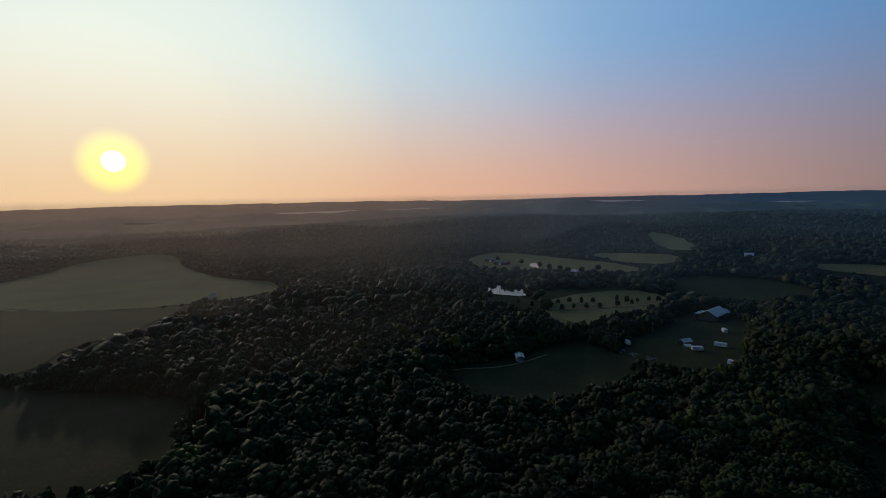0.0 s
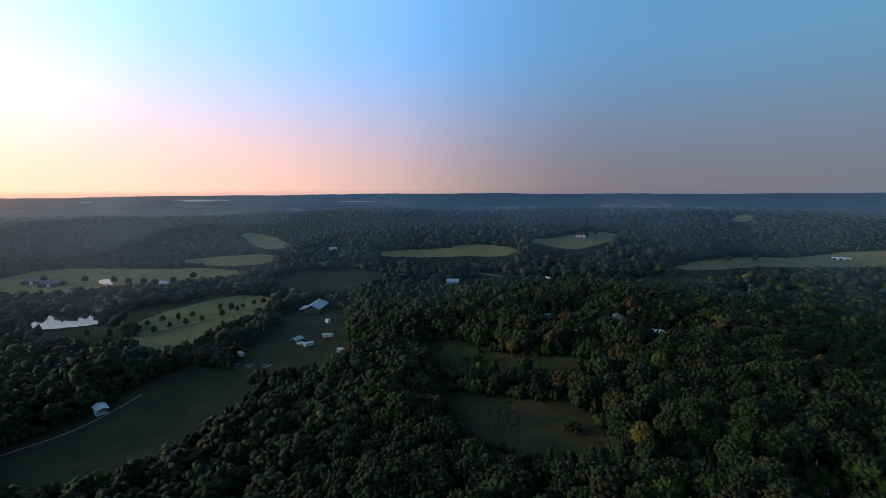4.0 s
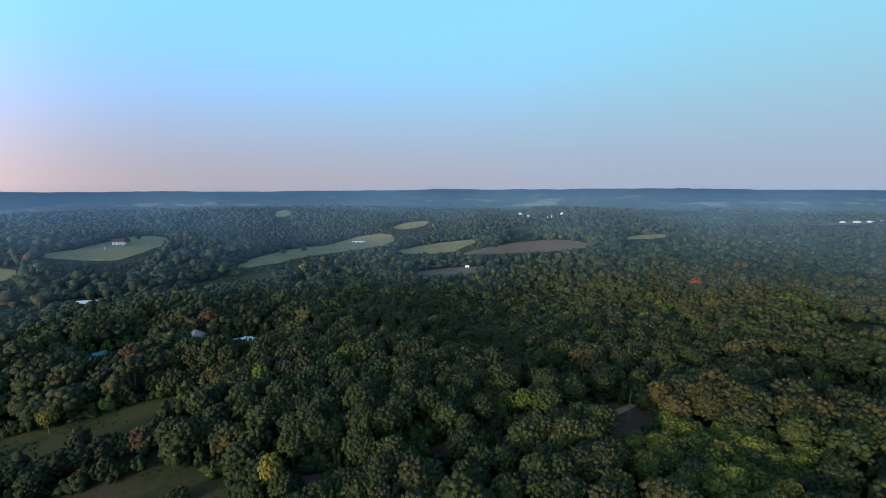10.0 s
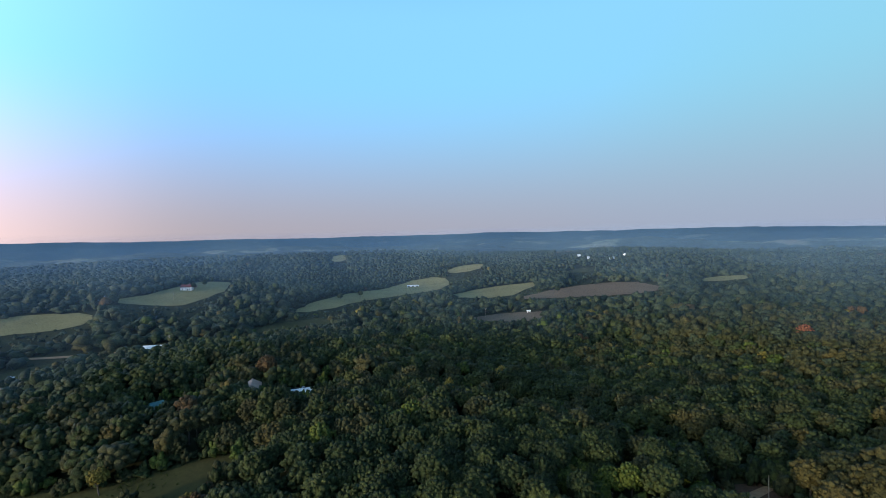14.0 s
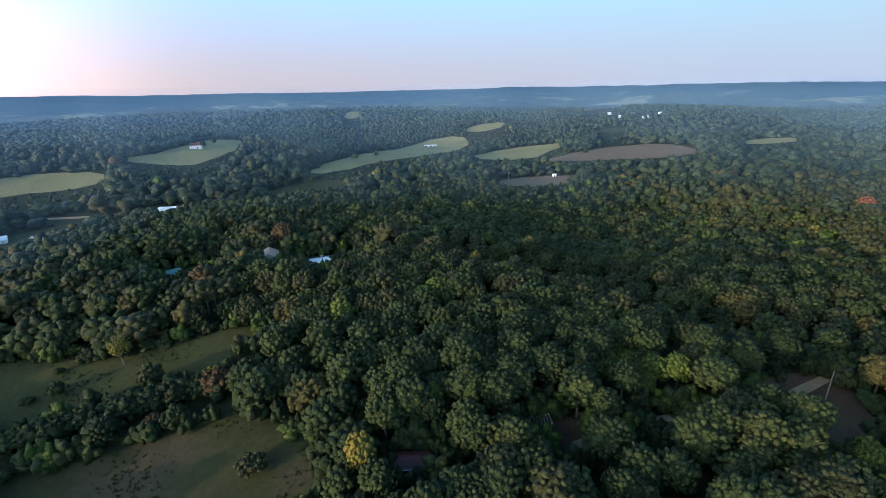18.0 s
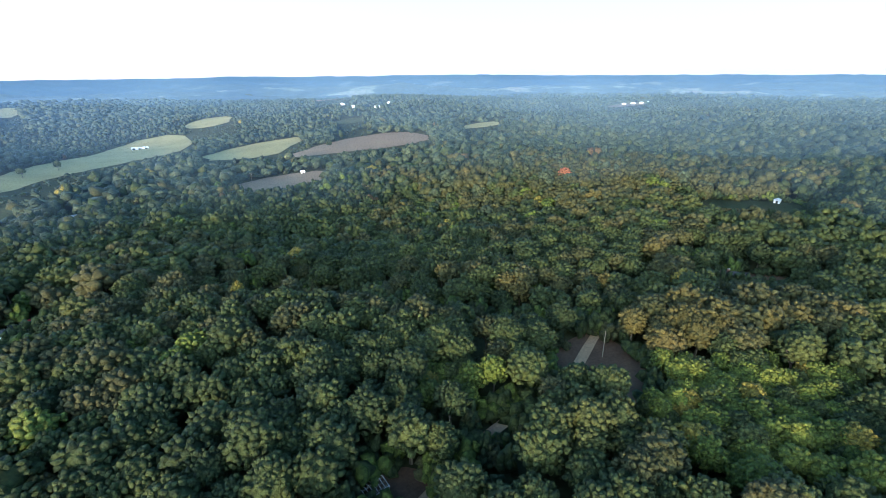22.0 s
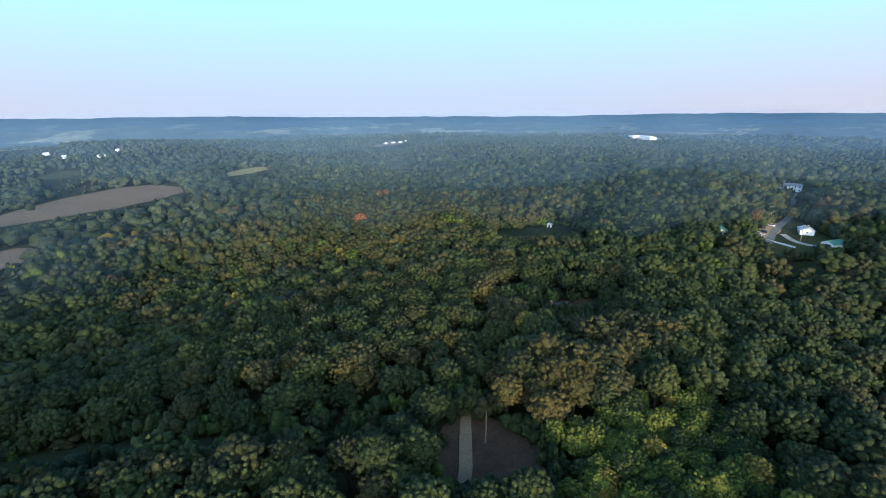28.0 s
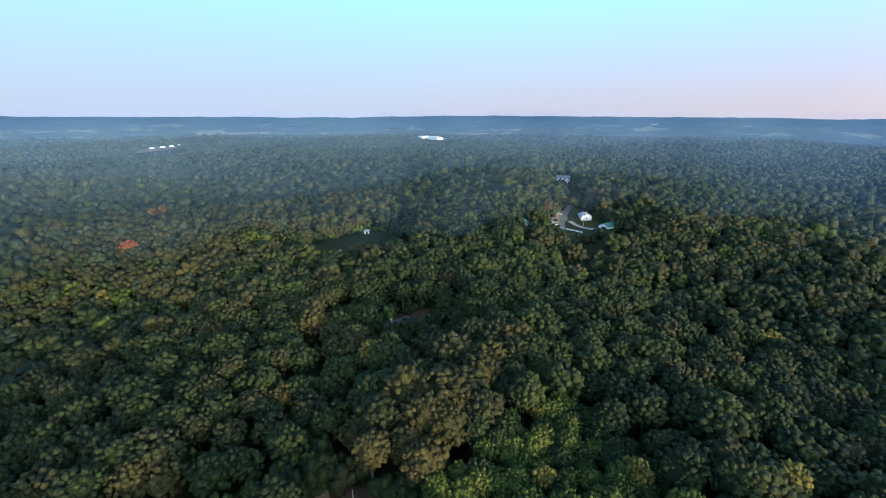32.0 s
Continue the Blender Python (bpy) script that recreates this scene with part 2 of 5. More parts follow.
OUTER_HILLS = [
    (-1090, -120, 150, 24), (-1120, -330, 150, 18), (-640, -860, 150, 14), (-900, -700, 150, 10), (-1250, 330, 150, 20), (-1500, 560, 170, 22),
    (-1591, -486, 260, 26), (-2030, 360, 230, 24), (-1700, -1000, 240, 16), (-1050, -850, 170, 12), (-1500, 120, 190, 12), (-1450, 1200, 300, 18),
    (-700, 1750, 280, 20), (250, 2050, 300, 24), (950, 1850, 280, 22), (1950, 420, 260, 16), (1700, -200, 250, 20), (-2500, -300, 320, 22), (-2300, 900, 320, 20),
]
# spurs and hollows of the nearer woods
SPURS = [
    (35, 375, 48, -10), (-28, 290, 40, -6), (75, 320, 35, -6), (170, 395, 75, 12), (182, 105, 38, -10), (135, 48, 32, -8), (85, 125, 45, 3),
    (-45, 205, 35, 3), (290, 470, 70, -8), (-30, 330, 45, -4),
]
def smooth(a, b, x):
    t = np.clip((x - a) / (b - a), 0, 1)
    return t * t * (3 - 2 * t)

def height(x, y):
    x, y = np.asarray(x, float), np.asarray(y, float)
    z = np.full(np.broadcast(x, y).shape, 4.0)
    for cx, cy, r, h in NEAR_HILLS + FAR_HILLS + OUTER_HILLS + SPURS:
        z = z + h * np.exp(-((x - cx) ** 2 + (y - cy) ** 2) / (2 * r * r))
    d = np.hypot(x, y)
    z = z + smooth(1300, 2600, d) * (1 - 0.75 * smooth(3000, 4600, d)) * (14 * np.sin(x / 410 + 1.3) * np.cos(y / 530 + 0.4) + 10 * np.sin((x + y) / 290) + 6 * np.sin((x - 1.7 * y) / 170 + 2))
    az = np.arctan2(x, y)
    z = z + 9 * smooth(1500, 2400, d) * (1 - 0.6 * smooth(3600, 4700, d)) * np.sin(d / 90 + 2.2 * np.sin(az * 2 + 1) + 1.1 * np.sin(az * 7))
    z = z + 58 * smooth(2200, 4700, d) ** 1.3 + smooth(3000, 4700, d) * 7 * np.sin(np.arctan2(x, y) * 5 + 1)
    return z

def ground_z(x, y):
    return float(height(x, y))

def mesh_of(name, verts, faces, mats=(), index=None, smooth_faces=False):
    """A mesh from arrays: faces all of one corner count."""
    me = bpy.data.meshes.new(name)
    verts, faces = np.asarray(verts, np.float32), np.asarray(faces, np.int32)
    n, k = faces.shape
    me.vertices.add(len(verts))
    me.vertices.foreach_set("co", verts.ravel())
    me.loops.add(n * k)
    me.loops.foreach_set("vertex_index", faces.ravel())
    me.polygons.add(n)
    me.polygons.foreach_set("loop_start", np.arange(0, n * k, k, dtype=np.int32))
    for m in mats:
        me.materials.append(m)
    if index is not None:
        me.polygons.foreach_set("material_index", np.asarray(index, np.int32))
    me.polygons.foreach_set("use_smooth", np.full(n, smooth_faces))
    me.update(calc_edges=True)
    me.validate()
    return me

def part(name, bm, mat, parent, label=""):
    me = bpy.data.meshes.new(name)
    bm.to_mesh(me)
    bm.free()
    me.materials.append(mat)
    ob = new(name, me)
    ob.parent = parent
    return tagged(ob, label)

# the ground: one sheet of rings out to the horizon
rings = np.concatenate([[0.0], np.geomspace(6, 4900, 230)])
turns = np.linspace(0, 2 * np.pi, 360, endpoint=False)
gx, gy = rings[:, None] * np.sin(turns), rings[:, None] * np.cos(turns)
gv = np.stack([gx, gy, height(gx, gy)], -1).reshape(-1, 3)
ri, ti = np.meshgrid(np.arange(len(rings) - 1), np.arange(360), indexing="ij")
gf = np.stack([ri * 360 + ti, (ri + 1) * 360 + ti, (ri + 1) * 360 + (ti + 1) % 360, ri * 360 + (ti + 1) % 360], -1).reshape(-1, 4)[:, ::-1]
ground = tagged(new("ground", mesh_of("ground", gv, gf, [LITTER], smooth_faces=True)), "rolling woodland floor of dark earth and leaf litter", "ground", kind="structure")

# the distance: wooded hills with morning haze painted on as glow, warm under the sun and blue elsewhere
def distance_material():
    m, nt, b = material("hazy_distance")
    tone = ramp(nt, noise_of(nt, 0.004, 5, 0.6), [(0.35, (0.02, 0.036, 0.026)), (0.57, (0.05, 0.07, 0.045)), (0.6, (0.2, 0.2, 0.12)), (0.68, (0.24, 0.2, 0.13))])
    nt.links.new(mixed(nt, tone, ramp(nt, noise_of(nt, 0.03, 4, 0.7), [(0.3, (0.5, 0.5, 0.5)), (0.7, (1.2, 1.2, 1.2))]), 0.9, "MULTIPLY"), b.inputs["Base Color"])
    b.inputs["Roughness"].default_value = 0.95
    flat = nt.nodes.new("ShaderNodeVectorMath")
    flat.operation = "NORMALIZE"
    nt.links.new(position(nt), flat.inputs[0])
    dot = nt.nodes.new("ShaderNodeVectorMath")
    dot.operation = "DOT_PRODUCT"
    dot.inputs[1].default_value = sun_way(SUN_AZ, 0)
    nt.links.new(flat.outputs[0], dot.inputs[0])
    # haze colour, given off as emission that takes over with distance
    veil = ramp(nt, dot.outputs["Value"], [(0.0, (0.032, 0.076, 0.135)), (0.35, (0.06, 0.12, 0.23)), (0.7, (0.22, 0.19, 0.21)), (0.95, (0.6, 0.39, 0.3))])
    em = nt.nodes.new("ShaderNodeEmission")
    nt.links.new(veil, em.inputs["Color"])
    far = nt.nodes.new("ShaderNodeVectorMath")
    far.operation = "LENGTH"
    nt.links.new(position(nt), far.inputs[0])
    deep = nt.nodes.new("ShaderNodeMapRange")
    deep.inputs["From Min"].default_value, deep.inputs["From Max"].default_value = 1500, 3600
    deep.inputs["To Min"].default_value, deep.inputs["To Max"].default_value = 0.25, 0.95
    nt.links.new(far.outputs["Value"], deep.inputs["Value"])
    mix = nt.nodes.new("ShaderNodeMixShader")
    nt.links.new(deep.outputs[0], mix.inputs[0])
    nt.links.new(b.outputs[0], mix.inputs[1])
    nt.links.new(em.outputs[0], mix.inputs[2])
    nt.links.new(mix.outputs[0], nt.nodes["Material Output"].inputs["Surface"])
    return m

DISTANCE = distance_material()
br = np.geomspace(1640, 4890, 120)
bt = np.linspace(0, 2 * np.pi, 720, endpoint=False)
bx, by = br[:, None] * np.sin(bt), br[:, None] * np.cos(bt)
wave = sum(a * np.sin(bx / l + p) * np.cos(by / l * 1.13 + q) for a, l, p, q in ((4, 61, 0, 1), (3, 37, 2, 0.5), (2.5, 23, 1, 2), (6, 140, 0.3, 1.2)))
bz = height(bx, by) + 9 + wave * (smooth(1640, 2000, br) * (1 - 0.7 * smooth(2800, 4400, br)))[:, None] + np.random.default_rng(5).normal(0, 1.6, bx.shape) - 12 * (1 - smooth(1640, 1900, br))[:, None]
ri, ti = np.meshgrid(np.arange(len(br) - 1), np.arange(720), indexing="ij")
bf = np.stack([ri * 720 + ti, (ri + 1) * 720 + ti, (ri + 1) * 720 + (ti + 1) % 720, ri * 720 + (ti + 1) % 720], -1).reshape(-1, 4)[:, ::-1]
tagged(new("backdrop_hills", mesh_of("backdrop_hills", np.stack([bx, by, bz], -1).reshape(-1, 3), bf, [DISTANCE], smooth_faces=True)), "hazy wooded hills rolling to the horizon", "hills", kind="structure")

# ---- fields and clearings, each a sheet lying on the ground ----
from mathutils.geometry import delaunay_2d_cdt
OPEN, REACH = [], []

def inside(poly, x, y):
    x, y = np.asarray(x, float), np.asarray(y, float)
    c = np.zeros(x.shape, bool)
    for (x0, y0), (x1, y1) in zip(poly, poly[1:] + poly[:1]):
        c ^= ((y0 > y) != (y1 > y)) & (x < (x1 - x0) * (y - y0) / (y1 - y0 + 1e-9) + x0)
    return c

def edge_gap(poly, x, y, closed=True):
    x, y = np.asarray(x, float), np.asarray(y, float)
    best = np.full(x.shape, 1e9)
    for (x0, y0), (x1, y1) in zip(poly, poly[1:] + (poly[:1] if closed else [])):
        dx, dy = x1 - x0, y1 - y0
        t = np.clip(((x - x0) * dx + (y - y0) * dy) / (dx * dx + dy * dy + 1e-9), 0, 1)
        best = np.minimum(best, np.hypot(x - x0 - t * dx, y - y0 - t * dy))
    return best

def sheet(name, poly, mat, label, category, lift=0.25, step=10.0, keep_open=True, level=None, wobble=0):
    """A piece of land cover draped over the ground inside a rounded outline."""
    pts = [Vector(p) for p in poly]
    for _ in range(1):
        pts = [q for a, b in zip(pts, pts[1:] + pts[:1]) for q in (a.lerp(b, 0.25), a.lerp(b, 0.75))]
    rim = []
    wobble = wobble or step * 0.3
    for a, b in zip(pts, pts[1:] + pts[:1]):
        n = max(1, int((b - a).length / step / 0.8))
        rim += [a.lerp(b, i / n) + Vector((noise.noise((a.x, a.y, i)), noise.noise((a.y, a.x, i)))) * wobble for i in range(n)]
    loop = [(p.x, p.y) for p in rim]
    xs, ys = zip(*loop)
    ax, ay = np.meshgrid(np.arange(min(xs), max(xs), step) + 0.37, np.arange(min(ys), max(ys), step) + 0.21)
    ok = inside(loop, ax, ay) & (edge_gap(loop, ax, ay) > step * 0.4)
    allpts = rim + [Vector(p) for p in zip(ax[ok].tolist(), ay[ok].tolist())]
    edges = [(i, (i + 1) % len(rim)) for i in range(len(rim))]
    v, _, f, *_ = delaunay_2d_cdt(allpts, edges, [], 1, 0.001)
    vz = height([p.x for p in v], [p.y for p in v]) + lift if level is None else np.full(len(v), level)
    ob = new(name, mesh_of(name, [(p.x, p.y, z) for p, z in zip(v, vz)], [t if (v[t[1]] - v[t[0]]).cross(v[t[2]] - v[t[0]]) > 0 else t[::-1] for t in (list(q) for q in f)], [mat], smooth_faces=True))
    if keep_open:
        away = math.hypot(sum(xs) / len(xs), sum(ys) / len(ys))
        OPEN.append(loop), REACH.append(1.0 + 1.3 * min(1, max(0, (away - 600) / 400)))
    return tagged(ob, label, category, kind="structure")

def strip(name, line, width, mat, label, category, lift=0.45, keep_open=True, clear=1.0):
    """A road or track of even width along a line, draped over the ground."""
    pts = [Vector(p) for p in line]
    for _ in range(3):
        pts = [pts[0]] + [q for a, b in zip(pts, pts[1:]) for q in (a.lerp(b, 0.25), a.lerp(b, 0.75))] + [pts[-1]]
    left, right = [], []
    for i, p in enumerate(pts):
        d = (pts[min(i + 1, len(pts) - 1)] - pts[max(i - 1, 0)]).normalized()
        s = Vector((-d.y, d.x)) * width / 2 * (1 + 0.12 * noise.noise((p.x * 0.1, p.y * 0.1, 0)))
        left.append(p + s), right.append(p - s)
    v = [(p.x, p.y, ground_z(p.x, p.y) + lift) for p in left + right]
    n = len(pts)
    f = [(i, n + i, n + i + 1, i + 1) for i in range(n - 1)]
    ob = new(name, mesh_of(name, v, f, [mat], smooth_faces=True))
    if keep_open:
        OPEN.append([tuple(p + (p - q) * clear) for p, q in zip(left, right)] + [tuple(q + (q - p) * clear) for p, q in zip(left, right)][::-1])
        REACH.append(0.25)
    return tagged(ob, label, category, kind="structure")

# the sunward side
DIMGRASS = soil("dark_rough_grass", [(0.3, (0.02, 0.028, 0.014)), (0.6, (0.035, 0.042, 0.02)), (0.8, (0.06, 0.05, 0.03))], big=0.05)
sheet("field", [(-92, -330), (-103, -271), (-114, -240), (-122, -195), (-95, -179), (-81, -159), (-60, -150), (-34, -168), (-20, -210), (-30, -330)], ROUGH, "dim rough pasture with a ragged woodland edge", "field", step=8)
sheet("field", [(-346, -761), (-446, -833), (-567, -779), (-469, -631), (-429, -497), (-449, -432), (-379, -372), (-276, -413), (-226, -472), (-200, -560), (-190, -700)], HAY, "broad pale hayfield rolling over a low hill", "field", 0.4, 16)
sheet("field", [(-190, -590), (-219, -540), (-223, -472), (-274, -411), (-282, -397), (-194, -355), (-152, -356), (-109, -321), (-85, -345), (-70, -450), (-110, -570)], MEADOW, "green hayfield below a thin hedge line", "field", 0.4, 14)
sheet("field", [(-753, -258), (-653, -227), (-598, -158), (-599, -132), (-604, -105), (-586, -63), (-562, 27), (-610, 23), (-709, -86), (-799, -204)], HAY, "pale stubble field round the farm barns", "field", 0.4, 16)
sheet("meadow", [(-414, -131), (-419, -119), (-412, -81), (-366, -57), (-345, -57), (-360, -89)], MEADOW, "grassy bank below the farm pond", "meadow", 0.35, 8)
sheet("meadow", [(-444, -86), (-464, -39), (-475, 21), (-418, -24), (-416, -41), (-402, -62)], MEADOW, "grass between the pond and the orchard", "meadow", 0.3, 8)
sheet("field", [(-367, -62), (-420, -62), (-468, 10), (-446, 44), (-414, 47), (-368, 22), (-345, -5), (-312, -26), (-340, -55)], HAY, "mown orchard field with a pale gravel lane", "field", 0.35, 10)
sheet("field", [(-493, 39), (-551, 76), (-542, 142), (-497, 191), (-449, 141), (-442, 92)], MEADOW, "flat rough field beyond the barn", "field", 0.4, 14)
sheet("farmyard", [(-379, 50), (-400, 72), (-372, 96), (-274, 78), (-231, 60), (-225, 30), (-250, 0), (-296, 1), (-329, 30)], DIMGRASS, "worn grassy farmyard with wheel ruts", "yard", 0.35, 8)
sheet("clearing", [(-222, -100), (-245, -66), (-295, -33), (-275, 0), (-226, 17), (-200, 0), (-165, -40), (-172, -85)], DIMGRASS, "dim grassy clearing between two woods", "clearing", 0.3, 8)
sheet("field", [(-972, 45), (-907, 100), (-715, 118), (-736, 63)], HAY, "small pale hill field among woods", "field", 0.6, 20)
sheet("field", [(-740, -53), (-719, 22), (-691, 82), (-612, 65), (-637, 5)], HAY, "narrow pale field along a lane", "field", 0.5, 16)
sheet("field", [(-609, 192), (-587, 277), (-508, 379), (-484, 352), (-560, 224)], HAY, "long pale field on the far slope", "field", 0.5, 16)
# the middle valley
sheet("field", [(-225, 100), (-211, 122), (-198, 126), (-173, 130), (-158, 146), (-139, 163), (-128, 156), (-133, 143), (-130, 130), (-144, 122), (-159, 110), (-175, 92)], MEADOW, "sloping green pasture with scattered shrubs", "field", 0.25, 6)
sheet("field", [(-163, 90), (-136, 102), (-127, 112), (-114, 124), (-103, 122), (-89, 120), (-80, 112), (-72, 98), (-100, 72), (-154, 76)], ROUGH, "near pasture of tussocks and bare brown patches", "field", 0.25, 6)
sheet("field", [(-533, 408), (-503, 469), (-610, 700), (-461, 540), (-439, 445), (-460, 427)], HAY, "pale ridge field round a farmhouse", "field", 0.5, 14)
sheet("field", [(-575, 318), (-545, 356), (-503, 380), (-475, 362), (-490, 324), (-537, 292)], HAY, "pale slope field below the ridge", "field", 0.5, 14)
sheet("field", [(-420, 205), (-425, 256), (-404, 290), (-382, 258), (-360, 204)], MEADOW, "small home field beside parked vehicles", "field", 0.4, 10)
sheet("field", [(-333, 478), (-330, 602), (-380, 974), (-305, 1040), (-225, 836), (-275, 619), (-305, 484)], HAY, "long pale valley meadow", "field", 0.6, 18)
sheet("field", [(-322, 392), (-313, 440), (-280, 478), (-258, 451), (-281, 407)], MEADOW, "green meadow in the valley bottom", "field", 0.4, 12)
sheet("field", [(-202, 659), (-162, 768), (-56, 791), (-76, 739), (-103, 644)], HAY, "yellow-green crop field with a mown strip", "field", 0.6, 16)
sheet("field", [(-95, 632), (-30, 718), (70, 742), (106, 674), (57, 633), (-69, 632)], BROWN, "brown stubble field with thin mist at one end", "field", 0.6, 16)
sheet("field", [(-128, 501), (-100, 535), (-33, 550), (-45, 475), (-93, 455)], BROWN, "brown clearing with a white shed", "field", 0.5, 12)
sheet("field", [(-71, 1253), (-60, 1500), (20, 1560), (40, 1400), (15, 1260)], RED, "distant field of bare reddish soil", "field", 1.5, 40)
sheet("field", [(-317, 1067), (-307, 1179), (-223, 1163), (-226, 1045)], HAY, "pale meadow far down the valley", "field", 1.0, 25)
sheet("field", [(-33, 863), (2, 896), (35, 872), (1, 833)], MEADOW, "small green field far down the valley", "field", 0.8, 18)
sheet("field", [(-734, 1278), (-812, 1453), (-768, 1466), (-689, 1294)], HAY, "pale field on a distant wooded hill", "field", 1.0, 25)
sheet("field", [(133, 712), (180, 755), (230, 766), (213, 726)], HAY, "thin pale field on a wooded slope", "field", 0.8, 18)
# the ridge road and the hamlet
sheet("clearing", [(41, 180), (44, 179), (45, 170), (47, 160), (43, 149), (35, 144), (26, 145), (17, 157), (17, 164), (26, 174)], DIRT, "bare brown clearing at a bend of the track", "clearing", 0.25, 4)
REACH[-1] = 0.5
strip("road", [(58, 196), (47, 181), (40, 175), (31, 166), (25, 160), (12, 152), (0, 147), (-10, 141), (-24, 130)], 3.1, GRAVEL, "pale gravel track with two worn wheel lines", "road", 0.55, True, 0.0)
# a gap over the track, a glimpse of it between crowns
OPEN.append([(-14, 137), (-9, 147), (4, 152), (6, 146), (-4, 138)]), REACH.append(1.3)
sheet("wood_cut", [(-85, 246), (-70, 262), (-46, 257), (-22, 236), (1, 209), (22, 196), (44, 187), (43, 183), (20, 189), (-3, 197), (-25, 219), (-47, 238), (-66, 236)], LITTER, "narrow overgrown cut between two woods", "clearing", 0.3, 6)
REACH[-1] = 0.5
sheet("yard", [(-66, 118), (-58, 124), (-50, 119), (-53, 110), (-63, 108)], DIRT, "bare dirt yard half hidden among trees", "yard", 0.3, 4)
sheet("yard", [(-36, 137), (-28, 141), (-19, 136), (-19, 127), (-24, 120), (-29, 124), (-30, 131)], DIRT, "bare trodden yard under tall trees", "yard", 0.35, 4)
sheet("clearing", [(262, 170), (283, 173), (307, 167), (318, 157), (296, 142), (274, 127), (258, 129), (246, 141), (234, 152), (250, 164)], MEADOW, "open grassy lots of a roadside hamlet", "clearing", 0.3, 8)
sheet("lawn", [(252, 160), (262, 159), (258, 147), (245, 146), (236, 152)], MEADOW, "smooth green lawn edged by a pale drive", "lawn", 0.45, 6, False)
strip("road", [(258, 159), (272, 161), (294, 162.5), (317, 162), (340, 165.5), (397, 176), (424, 181)], 4.0, ASPHALT, "pale worn road running up through the hamlet", "road", 0.65, True, 0.7)
REACH[-1] = 1.0
strip("driveway", [(278, 157), (268, 150), (266, 142), (267, 137)], 3.2, CONCRETE, "pale concrete drive curving to a garage", "driveway", 0.75, False)
sheet("parking_lot", [(263, 169), (280, 171), (302, 166), (290, 159), (269, 160), (260, 165)], GRAVEL, "pale gravel parking area beside the road", "parking lot", 0.6, 6)
sheet("clearing", [(110, 200), (122, 206), (138, 196), (130, 184), (112, 188)], DIRT, "small dirt yard round a cabin", "clearing", 0.3, 5)
sheet("pond_bank", [(174, 290), (182, 300), (203, 293), (232, 275), (240, 258), (212, 248), (185, 255), (168, 268)], DIMGRASS, "bare brown bank round a dark pond", "bank", 0.3, 6)
sheet("field", [(597, 299), (519, 304), (560, 330), (640, 330)], HAY, "small pale clearing in distant woods", "field", 0.8, 18)
sheet("field", [(526, 972), (700, 1130), (760, 1160), (730, 1080), (600, 980)], BROWN, "long tan field beside distant farmhouses", "field", 1.0, 25)
sheet("industrial_lot", [(1330, 690), (1380, 800), (1440, 770), (1400, 680)], CONCRETE, "pale paved lot round a distant plant", "lot", 1.2, 25)
strip("lane", [(-372, -64), (-378, -40), (-384, -15), (-404, 25), (-420, 50), (-470, 70)], 4.5, GRAVEL, "pale gravel lane through the orchard field", "lane", 0.6, False)
strip("lane", [(-372, -64), (-345, -50), (-311, -33), (-303, -12), (-300, 10)], 4.5, GRAVEL, "pale gravel lane leading to the farmyard", "lane", 0.6)
strip("footpath", [(-205, -105), (-218, -88), (-223, -74), (-230, -64), (-241, -54), (-257, -43)], 1.2, GRAVEL, "thin pale path worn across the clearing", "path", 0.5, False)

def water_material():
    m, nt, b = material("still_water")
    nt.links.new(ramp(nt, noise_of(nt, 0.2, 3), [(0.3, (0.012, 0.016, 0.014)), (0.7, (0.03, 0.035, 0.025))]), b.inputs["Base Color"])
    b.inputs["Roughness"].default_value = 0.06
    relief(nt, b, noise_of(nt, 1.5, 3), 0.05, 0.05)
    return m

WATER = water_material()
sheet("parking_lot", [(-154, 209), (-158, 218), (-137, 236), (-131, 224), (-142, 209)], ASPHALT, "grey gravel lot with parked cars", "parking lot", 0.4, 5)
sheet("clearing", [(-214, 182), (-205, 190), (-197, 212), (-184, 206), (-188, 185), (-196, 176)], MEADOW, "small grassy clearing beside a shed", "clearing", 0.3, 6)
strip("lane", [(-440, 280), (-407, 298), (-379, 318), (-368, 333), (-345, 346), (-300, 352)], 5, GRAVEL, "pale lane past white farm roofs", "lane", 0.6)

sheet("water", [(-430, -135), (-480, -140), (-474, -112), (-435, -84), (-420, -83), (-415, -99), (-418, -122)], WATER, "still farm pond mirroring the pale sky", "pond", 0, 8, True, ground_z(-440, -105) + 0.9)
sheet("water", [(180, 277), (191, 277), (208, 266), (203, 257), (190, 261)], WATER, "dark still pond with floating leaves", "pond", 0, 6, True, ground_z(195, 268) + 0.8)
sheet("water", [(-626, -124), (-664, -127), (-644, -105), (-610, -103)], WATER, "bright sliver of a farm pond", "pond", 0, 8, True, ground_z(-633, -120) + 1.2)

# ---- buildings ----
WHITE = plain("white_siding", (0.72, 0.72, 0.7), 0.6, dirt=0.18)
TAN = plain("tan_siding", (0.5, 0.42, 0.33), 0.7, dirt=0.2)
GREYWALL = plain("grey_siding", (0.4, 0.4, 0.38), 0.7, dirt=0.25)
REDWALL = plain("red_barn_boards", (0.2, 0.06, 0.045), 0.8, dirt=0.4)
DARKWALL = plain("dark_boards", (0.09, 0.07, 0.055), 0.85, dirt=0.4)
ROOF_WHITE = plain("white_metal_roof", (0.72, 0.74, 0.76), 0.5, 0.0, 0.15)
ROOF_TAN = plain("pinkish_metal_roof", (0.62, 0.39, 0.29), 0.6, 0.0, 0.2)
